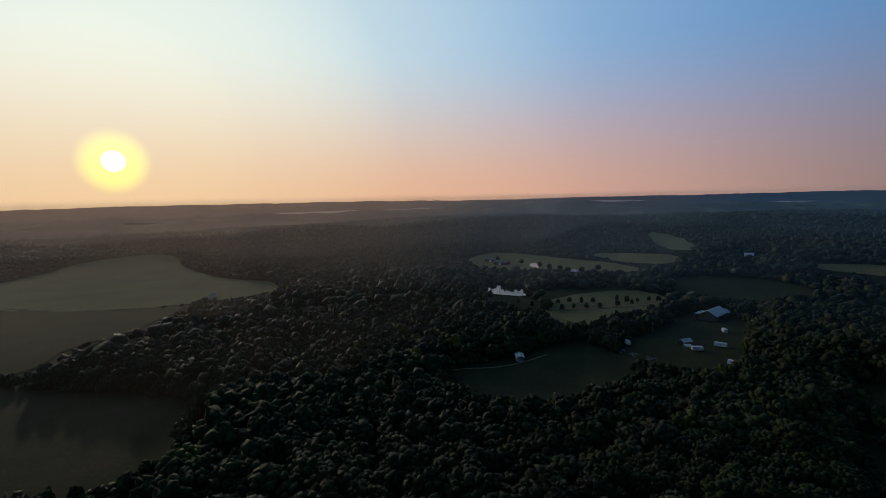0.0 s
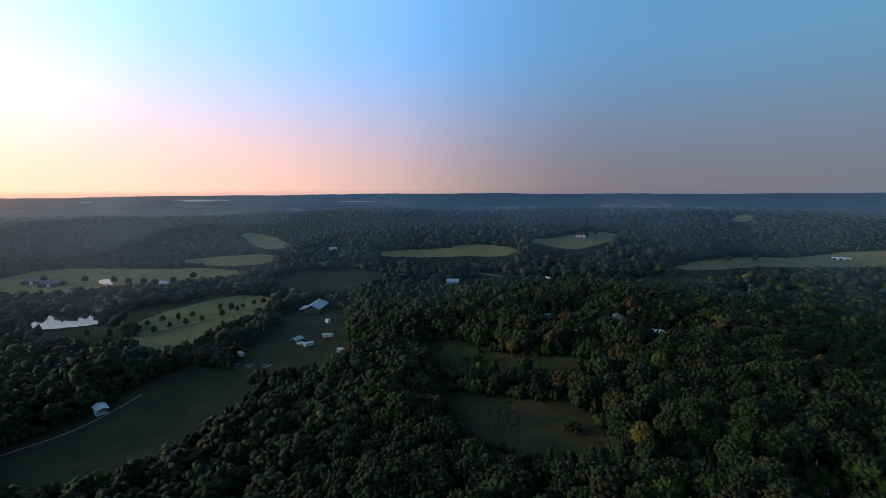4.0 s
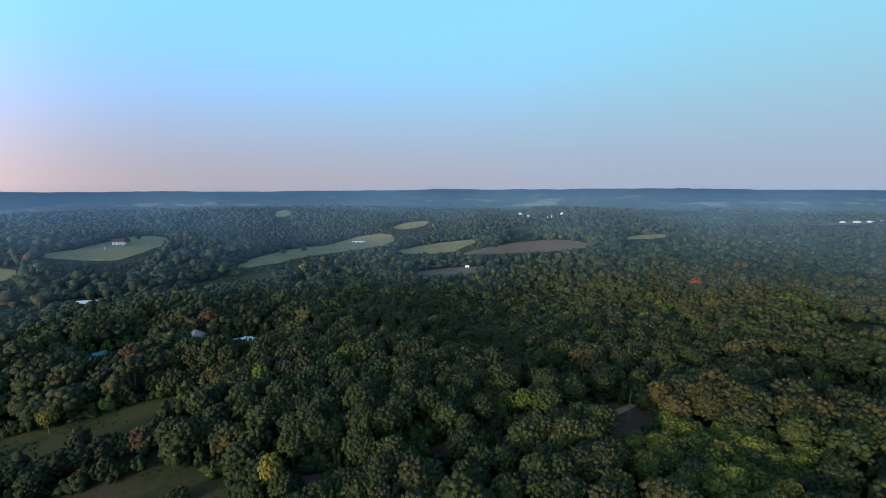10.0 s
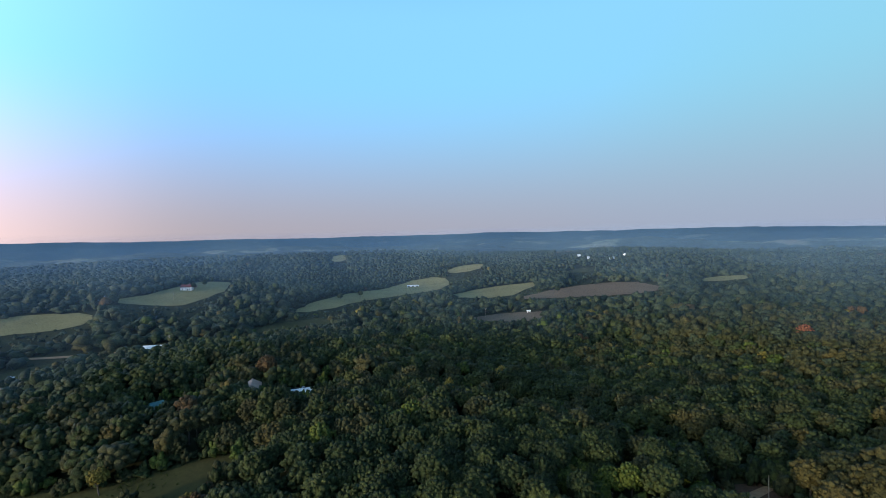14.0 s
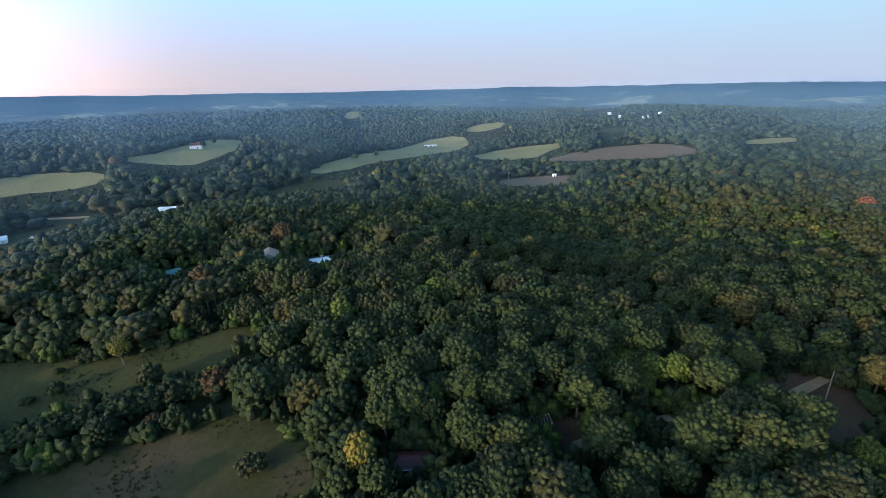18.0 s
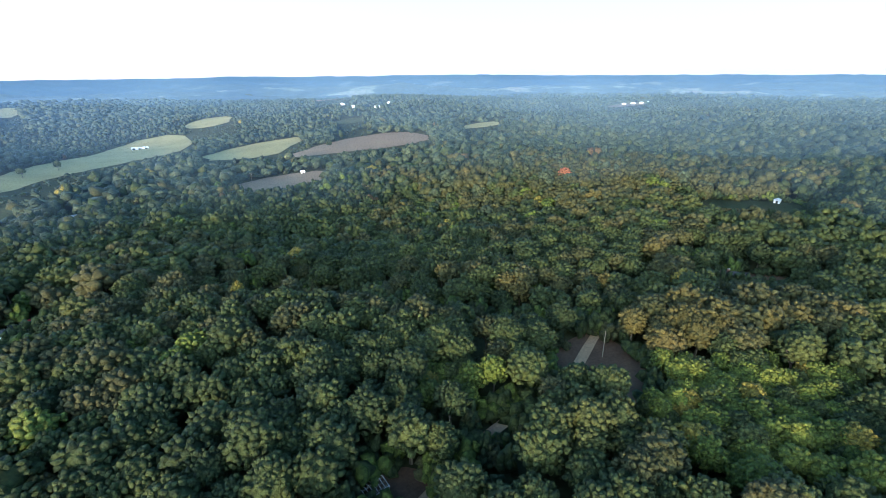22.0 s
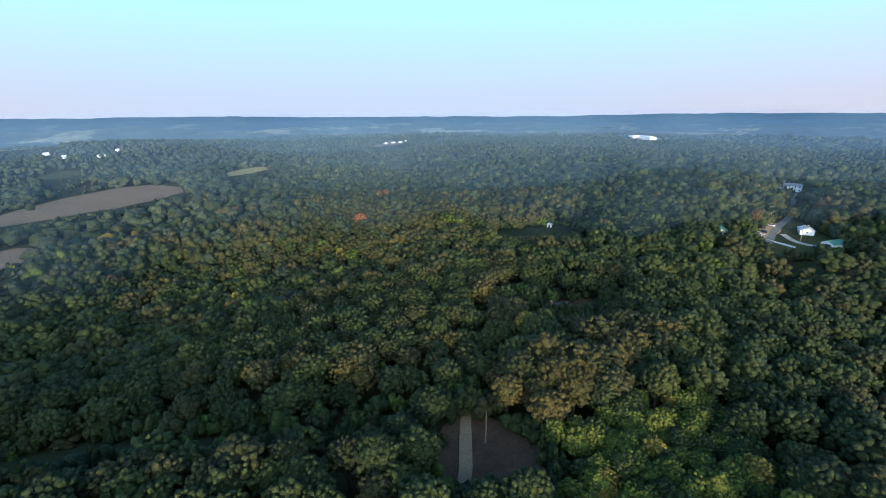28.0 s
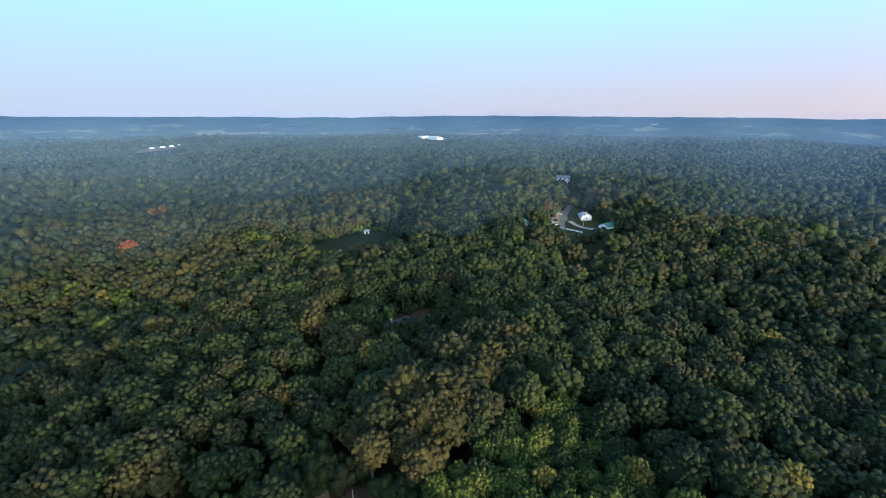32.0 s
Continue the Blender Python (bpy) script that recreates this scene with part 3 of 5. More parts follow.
ROOF_GREEN = plain("green_metal_roof", (0.05, 0.17, 0.12), 0.6, 0.0, 0.2)
ROOF_TEAL = plain("teal_metal_roof", (0.1, 0.24, 0.23), 0.6, 0.0, 0.25)
ROOF_GREY = plain("grey_shingles", (0.22, 0.22, 0.23), 0.85, dirt=0.3)
ROOF_BLUE = plain("pale_blue_metal_roof", (0.4, 0.44, 0.47), 0.5, 0.0, 0.15)
ROOF_RED = plain("dark_red_roof", (0.13, 0.035, 0.03), 0.6, dirt=0.35)
ROOF_BROWN = plain("dark_brown_shingles", (0.07, 0.055, 0.05), 0.9, dirt=0.35)
TRIM = plain("white_trim", (0.75, 0.75, 0.73), 0.5, dirt=0.12)
# near-black: paints in the shade inside open doorways, also colours plain doors
DARK = plain("dark_opening", (0.02, 0.02, 0.022), 0.8, dirt=0.3)
TIMBER = plain("weathered_timber", (0.24, 0.19, 0.14), 0.85, dirt=0.35)
STEEL = plain("galvanised_steel", (0.5, 0.51, 0.52), 0.4, 0.8, 0.2)
GLASS, gnt, gb = material("window_glass")
gnt.links.new(ramp(gnt, noise_of(gnt, 0.8), [(0.3, (0.02, 0.025, 0.03)), (0.7, (0.04, 0.05, 0.06))]), gb.inputs["Base Color"])
gb.inputs["Roughness"].default_value = 0.08
RUBBER = plain("tyre_rubber", (0.02, 0.02, 0.02), 0.85)
LOW = []

def block(sx, sy, sz, x=0, y=0, z=0, bevel=0.0, turn=0.0):
    """A box with its underside at z."""
    bm = bmesh.new()
    bmesh.ops.create_cube(bm, size=1)
    bmesh.ops.transform(bm, matrix=pose(x, y, z + sz / 2, 0, 0, turn) @ Matrix.Diagonal((sx, sy, sz, 1)), verts=bm.verts)
    if bevel:
        bmesh.ops.bevel(bm, geom=bm.edges[:], offset=bevel, segments=1, affect="EDGES")
    return bm

def solid(points, faces):
    bm = bmesh.new()
    vs = [bm.verts.new(p) for p in points]
    for f in faces:
        bm.faces.new([vs[i] for i in f])
    bmesh.ops.recalc_face_normals(bm, faces=bm.faces)
    return bm

def slab(a, b, c, d, thick):
    """A roof slope: four corners, thickened downwards."""
    p = [Vector(q) for q in (a, b, c, d)]
    n = (p[1] - p[0]).cross(p[3] - p[0]).normalized() * thick
    return solid(p + [q - n for q in p], [(0, 1, 2, 3), (7, 6, 5, 4), (0, 4, 5, 1), (1, 5, 6, 2), (2, 6, 7, 3), (3, 7, 4, 0)])

def rod(a, b, r, n=8, top=None):
    v, f = tube_of(a, b, r, r if top is None else top, n)
    return solid(v, f)

def tube_of(a, b, ra, rb, n):
    a, b = Vector(a), Vector(b)
    q = (b - a).to_track_quat("Z", "Y")
    ring = [q @ Vector((math.cos(i * 2 * math.pi / n), math.sin(i * 2 * math.pi / n), 0)) for i in range(n)]
    v = [a + w * ra for w in ring] + [b + w * rb for w in ring]
    return v, [(i, (i + 1) % n, n + (i + 1) % n, n + i) for i in range(n)] + [tuple(range(n))[::-1], tuple(range(n, 2 * n))]

def thing(name, x, y, turn, label, category, group="", up=0.0):
    root = new(name)
    root.matrix_world = pose(x, y, ground_z(x, y) + up, 0, 0, turn)
    return tagged(root, label, category, group)

def opened(x, y, turn, lx, ly, room=3.0):
    c, s = math.cos(radians(turn)), math.sin(radians(turn))
    hx, hy = lx / 2 + room, ly / 2 + room
    OPEN.append([(x + u * c - v * s, y + u * s + v * c) for u, v in ((-hx, -hy), (hx, -hy), (hx, hy), (-hx, hy))])
    REACH.append(1.0)

def add_window(parent, x, y, z, w, h, side):
    """side: 'x' or 'y', the way that the window faces (with its sign)."""
    flip = -1 if side[0] == "-" else 1
    facing_x = side[-1] == "x"
    fr = part("window", block(0.12 if facing_x else w, w if facing_x else 0.12, h, x, y, z), TRIM, parent)
    part("pane", block(0.06 if facing_x else w - 0.24, w - 0.24 if facing_x else 0.06, h - 0.24, x + (0.05 * flip if facing_x else 0), y + (0 if facing_x else 0.05 * flip), z + 0.12), GLASS, fr)

def gable(name, x, y, turn, lx, ly, eave, ridge, wall, roof, label, category, windows=(), doors=(), chimney=False, over=0.5, root=None, group="", at=(0, 0, 0), ribs=0):
    """A house or shed: ridge along local x. windows: (along, z, w, h, side); doors: (along, w, h, side, material)."""
    if root is None:
        root = thing(name, x, y, turn, label, category, group)
        opened(x, y, turn, lx, ly)
    ox, oy, oz = at
    hx, hy = lx / 2, ly / 2
    pts = [(ox - hx, oy - hy, oz - 1), (ox + hx, oy - hy, oz - 1), (ox + hx, oy + hy, oz - 1), (ox - hx, oy + hy, oz - 1), (ox - hx, oy - hy, oz + eave), (ox + hx, oy - hy, oz + eave), (ox + hx, oy + hy, oz + eave), (ox - hx, oy + hy, oz + eave), (ox - hx, oy, oz + ridge), (ox + hx, oy, oz + ridge)]
    part("wall", solid(pts, [(0, 1, 5, 4), (2, 3, 7, 6), (1, 2, 6, 9, 5), (3, 0, 4, 8, 7), (4, 5, 9, 8), (6, 7, 8, 9), (3, 2, 1, 0)]), wall, root)
    fall = (ridge - eave) / hy * over
    for s in (-1, 1):
        e, r = oz + eave - fall + 0.16, oz + ridge + 0.16
        a, b, c, d = (ox - hx - over, oy + s * (hy + over), e), (ox + hx + over, oy + s * (hy + over), e), (ox + hx + over, oy, r), (ox - hx - over, oy, r)
        sl = part("roof", slab(a, b, c, d, 0.14) if s < 0 else slab(b, a, d, c, 0.14), roof, root)
        for k in range(ribs):
            u = -hx - over + (lx + 2 * over) * (k + 0.5) / ribs
            part("rib", slab((ox + u - 0.05, oy + s * (hy + over), e + 0.06), (ox + u + 0.05, oy + s * (hy + over), e + 0.06), (ox + u + 0.05, oy, r + 0.06), (ox + u - 0.05, oy, r + 0.06), 0.08) if s < 0 else slab((ox + u + 0.05, oy + s * (hy + over), e + 0.06), (ox + u - 0.05, oy + s * (hy + over), e + 0.06), (ox + u - 0.05, oy, r + 0.06), (ox + u + 0.05, oy, r + 0.06), 0.08), roof, sl)
    part("ridge_cap", block(lx + 2 * over, 0.4, 0.12, ox, oy, oz + ridge + 0.1), roof, root)
    for along, z, w, h, side in windows:
        sg = -1 if side[0] == "-" else 1
        if side[-1] == "y":
            add_window(root, ox + along, oy + sg * (hy + 0.03), oz + z, w, h, side)
        else:
            add_window(root, ox + sg * (hx + 0.03), oy + along, oz + z, w, h, side)
    for along, w, h, side, mat in doors:
        sg = -1 if side[0] == "-" else 1
        if side[-1] == "y":
            dr = part("door", block(w, 0.14, h, ox + along, oy + sg * (hy + 0.02), oz + 0.1), mat, root)
            part("door_frame", block(w + 0.3, 0.08, 0.2, ox + along, oy + sg * (hy + 0.06), oz + 0.1 + h), TRIM, dr)
        else:
            dr = part("door", block(0.14, w, h, ox + sg * (hx + 0.02), oy + along, oz + 0.1), mat, root)
            part("door_frame", block(0.08, w + 0.3, 0.2, ox + sg * (hx + 0.06), oy + along, oz + 0.1 + h), TRIM, dr)
    if chimney:
        ch = part("chimney", block(0.8, 0.8, 1.8, ox + hx * 0.5, oy + 0.3, oz + ridge - 0.6, 0.03), plain("chimney_brick", (0.25, 0.12, 0.08)), root)
        part("cap", block(0.95, 0.95, 0.12, ox + hx * 0.5, oy + 0.3, oz + ridge + 1.2), CONCRETE, ch)
    return root

def wheel_at(parent, x, y, r=0.33, w=0.22):
    v, f = tube_of((x, y - w / 2, r), (x, y + w / 2, r), r, r, 12)
    wh = part("wheel", solid(v, f), RUBBER, parent)
    v, f = tube_of((x, y - w / 2 - 0.01, r), (x, y + w / 2 + 0.01, r), r * 0.55, r * 0.55, 10)
    part("rim", solid(v, f), STEEL, wh)

def car(x, y, turn, paint, label):
    root = thing("car", x, y, turn, label, "car", "parked cars", 0.5)
    side = [(-2.2, 0.35), (2.15, 0.35), (2.2, 0.75), (1.2, 0.95), (-2.1, 1.0), (-2.25, 0.7)]
    n = len(side)
    p = [(a, -0.86, b) for a, b in side] + [(a, 0.86, b) for a, b in side]
    bm = solid(p, [tuple(range(n))[::-1], tuple(range(n, 2 * n))] + [(i, (i + 1) % n, n + (i + 1) % n, n + i) for i in range(n)])
    bmesh.ops.bevel(bm, geom=bm.edges[:], offset=0.07, segments=2, affect="EDGES")
    part("body", bm, paint, root)
    top = [(0.95, 0.96), (0.35, 1.42), (-1.2, 1.45), (-1.9, 0.98)]
    p = [(a, -0.72 if b > 1.2 else -0.82, b) for a, b in top] + [(a, 0.72 if b > 1.2 else 0.82, b) for a, b in top]
    cb = part("cabin", solid(p, [(3, 2, 1, 0), (4, 5, 6, 7), (0, 1, 5, 4), (1, 2, 6, 5), (2, 3, 7, 6), (3, 0, 4, 7)]), GLASS, root)
    part("roof_panel", block(1.5, 1.4, 0.06, -0.42, 0, 1.42, 0.02), paint, cb)
    for wx in (-1.4, 1.35):
        for wy in (-0.8, 0.8):
            wheel_at(root, wx, wy)
    for sx, nm, mt in ((2.2, "headlight", TRIM), (-2.24, "tail_light", REDWALL)):
        for wy in (-0.6, 0.6):
            part(nm, block(0.06, 0.32, 0.14, sx, wy, 0.66), mt, root)
    return root

PAINT = [plain("white_car_paint", (0.7, 0.7, 0.7), 0.25, 0, 0.05), plain("dark_car_paint", (0.03, 0.035, 0.045), 0.25, 0, 0.1), plain("red_car_paint", (0.3, 0.03, 0.03), 0.25, 0, 0.1), plain("silver_car_paint", (0.45, 0.46, 0.48), 0.3, 0.5, 0.08)]
CAR_LABELS = ["white car parked on bare ground", "dark car parked on bare ground", "red car parked on bare ground", "silver car parked on bare ground"]

def camper(x, y, turn, l, label):
    root = thing("trailer", x, y, turn, label, "trailer", "parked trailers", 0.4)
    part("body", block(l, 2.4, 2.2, 0, 0, 0.6, 0.15), WHITE, root)
    part("roof", block(l - 0.2, 2.2, 0.12, 0, 0, 2.8, 0.04), ROOF_WHITE, root)
    part("door", block(0.8, 0.06, 1.8, l * 0.2, -1.22, 0.75), TRIM, root)
    for u in (-0.3, 0.02):
        add_window(root, l * u, -1.2, 1.7, 0.9, 0.6, "-y")
    part("hitch", block(1.2, 0.1, 0.12, l / 2 + 0.5, 0, 0.5), STEEL, root)
    for wy in (-1.1, 1.1):
        wheel_at(root, -0.5, wy, 0.36), wheel_at(root, 0.4, wy, 0.36)
    return root

def utility_pole(x, y, tall, turn=0, label="weathered wooden utility pole with a crossarm", arm=True):
    root = thing("utility_pole", x, y, turn, label, "utility pole", "utility poles")
    part("pole", rod((0, 0, -1), (0, 0, tall), 0.17, 8, 0.11), TIMBER, root)
    if arm:
        ca = part("crossarm", block(2.2, 0.12, 0.14, 0, 0, tall - 0.8), TIMBER, root)
        for u in (-0.95, -0.4, 0.4, 0.95):
            part("insulator", rod((u, 0, tall - 0.66), (u, 0, tall - 0.42), 0.06, 6), TRIM, ca)
    if arm:
        part("transformer", rod((0.3, 0, tall - 2.2), (0.3, 0, tall - 1.4), 0.22, 10), STEEL, root)
    return root

# hamlet along the ridge road
gable("garage", 270, 133, 152, 9.5, 6.5, 3.2, 4.6, WHITE, ROOF_GREEN, "white metal garage with a green gable roof and open door", "garage", doors=[(0.2, 3.2, 2.7, "x", DARK)], windows=[(2, 1.4, 1.0, 0.9, "y")], ribs=8)
gable("house", 288, 148.5, 200, 8.5, 6.5, 2.6, 3.9, WHITE, ROOF_BLUE, "small white house with a pale blue metal roof", "house", [(-2.5, 1, 1.2, 1.1, "y"), (2.5, 1, 1.2, 1.1, "y"), (0, 1, 1.2, 1.1, "x"), (-2.5, 1, 1.2, 1.1, "-y")], [(0, 1.0, 2.1, "y", TIMBER)], True, ribs=9)
gable("house", 432, 184, 95, 12, 8, 4.8, 6.4, WHITE, ROOF_GREY, "two-storey white house at the head of the road", "house", [(u, z, 1.2, 1.4, "y") for u in (-5, -2, 2, 5) for z in (0.9, 3.4)] + [(u, z, 1.2, 1.4, "-y") for u in (-5, 0, 5) for z in (0.9, 3.4)], [(0, 1.1, 2.1, "y", DARK)], True)
gable("house", 409, 191, 110, 9, 7, 2.8, 4.4, GREYWALL, ROOF_GREY, "low grey house among trees by the road", "house", [(-2, 1, 1.2, 1.1, "y"), (2, 1, 1.2, 1.1, "y")], [(0, 1.0, 2.1, "y", DARK)])
gable("carport", 490, 176, 95, 12, 7, 2.8, 3.8, WHITE, ROOF_WHITE, "long low white carport roof behind the house", "carport", doors=[(-3, 2.8, 2.4, "y", DARK), (3, 2.8, 2.4, "y", DARK)])
gable("house", 261, 184, 200, 9.5, 8, 2.8, 4.8, GREYWALL, ROOF_GREEN, "grey house with a dark green roof and white porch", "house", [(-2.5, 1, 1.2, 1.1, "-y"), (2.5, 1, 1.2, 1.1, "-y"), (0, 1, 1.2, 1.1, "-x")], [(0, 1.0, 2.1, "-y", TRIM)])
gable("shed", 205, 144, 100, 5.5, 3.6, 2.4, 3.2, GREYWALL, ROOF_GREY, "small grey shed deep among trees", "shed", doors=[(0, 1.2, 2.0, "y", DARK)])
gable("cabin", 114, 197, 150, 9, 6.5, 2.8, 4.6, TAN, ROOF_BROWN, "pale-walled cabin with a dark brown shingle roof", "cabin", [(-2.8, 1, 1.3, 1.1, "-y"), (0.2, 1, 1.3, 1.1, "-y"), (2.8, 1, 1.3, 1.1, "-y"), (0, 1.1, 1.2, 1.0, "-x")], [(1.4, 1.0, 2.1, "-y", DARK)], True)
gable("pump_house", 224, 277, 215, 3.6, 3.2, 2.3, 3.0, WHITE, ROOF_WHITE, "tiny white hut with a dark doorway on the pond bank", "hut", doors=[(0, 1.1, 1.8, "x", DARK), (0, 1.1, 1.8, "-x", DARK), (0, 1.2, 1.8, "-y", DARK)])
# houses in the middle wood
gable("house", -168, 209, 125, 10, 8, 4.0, 6.2, TAN, ROOF_TAN, "tan house with a pinkish metal gable roof and white garage door", "house", [(-2.6, 2.2, 1.0, 1.0, "x"), (2.6, 2.2, 1.0, 1.0, "x")], [(0, 3.4, 2.5, "-x", TRIM), (0, 3.4, 2.5, "x", TRIM)], ribs=8)
gable("workshop", -143, 213, 35, 10, 8, 2.6, 4.2, WHITE, ROOF_WHITE, "white-roofed workshop half hidden by crowns", "workshop", doors=[(0, 2.6, 2.3, "-y", DARK)], ribs=8)
gable("shed", -153, 203, 20, 3.0, 2.4, 2.2, 3.0, TAN, TRIM, "tiny pale shed beside a red shrub", "shed", doors=[(0, 0.9, 1.8, "-y", DARK)])
gable("shed", -200, 184, 60, 5.0, 4.0, 2.5, 3.6, GREYWALL, ROOF_TEAL, "small grey shed with a teal roof in a clearing", "shed", doors=[(0, 1.4, 2.0, "-x", TRIM)], ribs=5)
gable("barn", -360, 327, 25, 18, 8, 3.2, 4.6, WHITE, ROOF_WHITE, "long white-roofed barn beside the valley lane", "barn", [(-5, 1.2, 1, 1, "-y"), (5, 1.2, 1, 1, "-y")], [(0, 3, 2.6, "-y", DARK)], ribs=10)
gable("house", -283, 344, 50, 10, 8, 3.0, 5.0, WHITE, ROOF_WHITE, "white house with a pale metal roof by the lane", "house", [(-2.5, 1, 1.2, 1.1, "-y"), (2.5, 1, 1.2, 1.1, "-y")], [(0, 1.0, 2.1, "-y", DARK)], True)
gable("house", -216, 425, 40, 9, 7, 2.8, 4.6, WHITE, ROOF_GREY, "small white house on a valley lane", "house", [(-2.5, 1, 1.2, 1.1, "-y"), (2.5, 1, 1.2, 1.1, "-y")])
gable("farmhouse", -497, 499, 30, 13, 9, 4.6, 7.2, WHITE, ROOF_RED, "white farmhouse with a reddish roof on the ridge field", "farmhouse", [(u, z, 1.2, 1.2, "-y") for u in (-4, 0, 4) for z in (0.8, 3.0)], [(2, 1.1, 2.1, "-y", DARK)], True)
gable("shed", -507, 520, 10, 6, 5, 2.6, 3.8, REDWALL, ROOF_GREY, "small red outbuilding beside the farmhouse", "shed", doors=[(0, 2, 2.2, "-y", TRIM)])
gable("machine_shed", -317, 866, 20, 22, 7, 2.6, 3.8, WHITE, ROOF_WHITE, "long white machine shed in the valley meadow", "shed", doors=[(u, 4, 3, "-y", DARK) for u in (-8, 0, 8)])
gable("shed", -63, 540, 10, 3.6, 3.0, 2.2, 3.0, WHITE, ROOF_WHITE, "small white shed at the edge of a brown clearing", "shed", doors=[(0, 1.2, 2, "-y", DARK)])
gable("house", -418, 233, 60, 13, 8, 3.0, 4.8, WHITE, ROOF_WHITE, "low white house in the home field", "house", [(u, 1, 1.2, 1.1, "-y") for u in (-4, 0, 4)], [(2, 1.0, 2.1, "-y", DARK)])
for hx, hy, tn in ((1, 1070, 20), (61, 980, 40), (90, 1029, 70), (20, 1010, 10)):
    gable("farmhouse", hx, hy, tn, 9, 6.5, 2.8, 4.4, WHITE, ROOF_WHITE, "distant white farmstead building in the valley", "farmhouse", group="valley farmstead")
for hx, hy, tn, l in ((773, 1138, 20, 26), (735, 1112, 25, 16), (700, 1096, 20, 20), (660, 1075, 15, 12)):
    gable("farmhouse", hx, hy, tn, l * 0.55, 7, 2.8, 4.4, WHITE, ROOF_WHITE, "distant white farm building on a tan ridge field", "farmhouse", group="ridge farmstead")
for hx, hy, l in ((1352, 716, 46), (1384, 745, 54), (1372, 770, 24)):
    gable("plant", hx, hy, 62, l, 22, 8, 9.5, WHITE, ROOF_WHITE, "long white industrial hall on a distant paved lot", "industrial hall", [(u, 3, 4, 2, "-y") for u in (-12, 0, 12)], group="industrial halls")
# the farm on the sunward side
big = gable("barn", -365, 71, 150, 22, 13, 4.6, 8.2, DARKWALL, ROOF_WHITE, "large barn with a bright pale metal roof and open front porch", "barn", [(-6, 2, 1.2, 1.2, "y"), (0, 2, 1.2, 1.2, "y"), (6, 2, 1.2, 1.2, "y")], [(-2, 4, 3.4, "x", DARK), (0, 4, 3.4, "-y", DARK)], ribs=12)
gable("porch", 0, 0, 0, 8, 7, 3.2, 5.2, DARKWALL, ROOF_WHITE, "", "", (), [(0, 3, 2.6, "x", TRIM)], root=big, at=(14, -2.5, 0))
part("annex_roof", slab((-4, 6.5, 3.2), (9, 6.5, 3.2), (9, 13, 2.7), (-4, 13, 2.7), 0.2), ROOF_WHITE, big)
for u in (-3.6, 0.6, 4.8, 8.6):
    part("annex_post", block(0.25, 0.25, 3.3, u, 12.6, -0.6), TIMBER, big)
gable("barn", -381, 104, 150, 16, 5, 2.6, 3.4, WHITE, ROOF_WHITE, "long low white-roofed outbuilding behind the barn", "barn")
for hx, hy, tn in ((-700, -199, 65), (-664, -174, 65)):
    gable("barn", hx, hy, tn, 24, 11, 4.2, 7, REDWALL, ROOF_GREY, "long red barn with a pale grey roof on the stubble field", "barn", [(-6, 1.5, 1.2, 1, "-y"), (6, 1.5, 1.2, 1, "-y")], [(0, 4, 3.4, "-y", TRIM)], group="red barns")
gable("barn", -651, 158, 75, 10, 7, 4, 6.5, WHITE, ROOF_WHITE, "white barn beside a lane in the far fields", "barn", doors=[(0, 3.4, 3.4, "-y", DARK), (0, 3, 3, "x", DARK)])
gable("house", -560, -52, 60, 9, 7, 3, 5, WHITE, ROOF_WHITE, "small white house behind a row of trees", "house")
gable("house", -330, -420, 40, 9, 7, 3, 5, WHITE, ROOF_GREY, "small house by the hayfield wood", "house")

def pavilion(x, y, turn):
    root = thing("pavilion", x, y, turn, "open white-roofed pavilion on posts in a dim clearing", "pavilion")
    opened(x, y, turn, 9, 6, 2)
    part("floor", block(8, 5, 0.9, 0, 0, -0.4, 0.03), TRIM, root)
    for u in (-3.7, 0, 3.7):
        for w in (-2.2, 2.2):
            part("post", block(0.18, 0.18, 2.6, u, w, 0.5), TRIM, root)
    for s in (-1, 1):
        p = [(-4.4, s * 2.9, 3.0), (4.4, s * 2.9, 3.0), (4.4, 0, 4.1), (-4.4, 0, 4.1)]
        part("roof", slab(*p, 0.14) if s < 0 else slab(p[1], p[0], p[3], p[2], 0.14), ROOF_WHITE, root)
    part("back_wall", block(7.6, 0.12, 2.4, 0, 2.25, 0.55), DARKWALL, root)
    for u in (-2, 0, 2):
        part("rail", block(1.8, 0.08, 0.12, u, -2.25, 1.4), TRIM, root)

pavilion(-244, -59, 20)
for cx_, cy_, tn, l in ((-272, 47, 100, 6.5), (-280, 61, 70, 7), (-317, 70, 10, 5), (-243, 62, 60, 8), (-284, 7, 20, 5)):
    camper(cx_, cy_, tn, l, "white camping trailer parked in the farmyard")

def tent(x, y, turn, l, w, h, label, round_top):
    root = thing("canopy_tent", x, y, turn, label, "canopy tent", "", 0.35)
    n = 8 if round_top else 2
    prof = [(-w / 2 * math.cos(math.pi * i / n), 1.9 + (h - 1.9) * math.sin(math.pi * i / n)) for i in range(n + 1)]
    for (y0, z0), (y1, z1) in zip(prof, prof[1:]):
        part("canopy", slab((-l / 2, y0, z0), (l / 2, y0, z0), (l / 2, y1, z1), (-l / 2, y1, z1), 0.06), WHITE, root)
    for u in (-l / 2 + 0.2, l / 2 - 0.2):
        for s in (-1, 1):
            part("pole", rod((u, s * w / 2, -0.3), (u, s * w / 2, 1.95), 0.05, 6), STEEL, root)

tent(-288, 42, 130, 8, 6, 3.6, "white peaked canopy tent over farm tools", False)
tent(-276, 42, 100, 4, 4, 3.2, "white round-topped canopy tent", True)

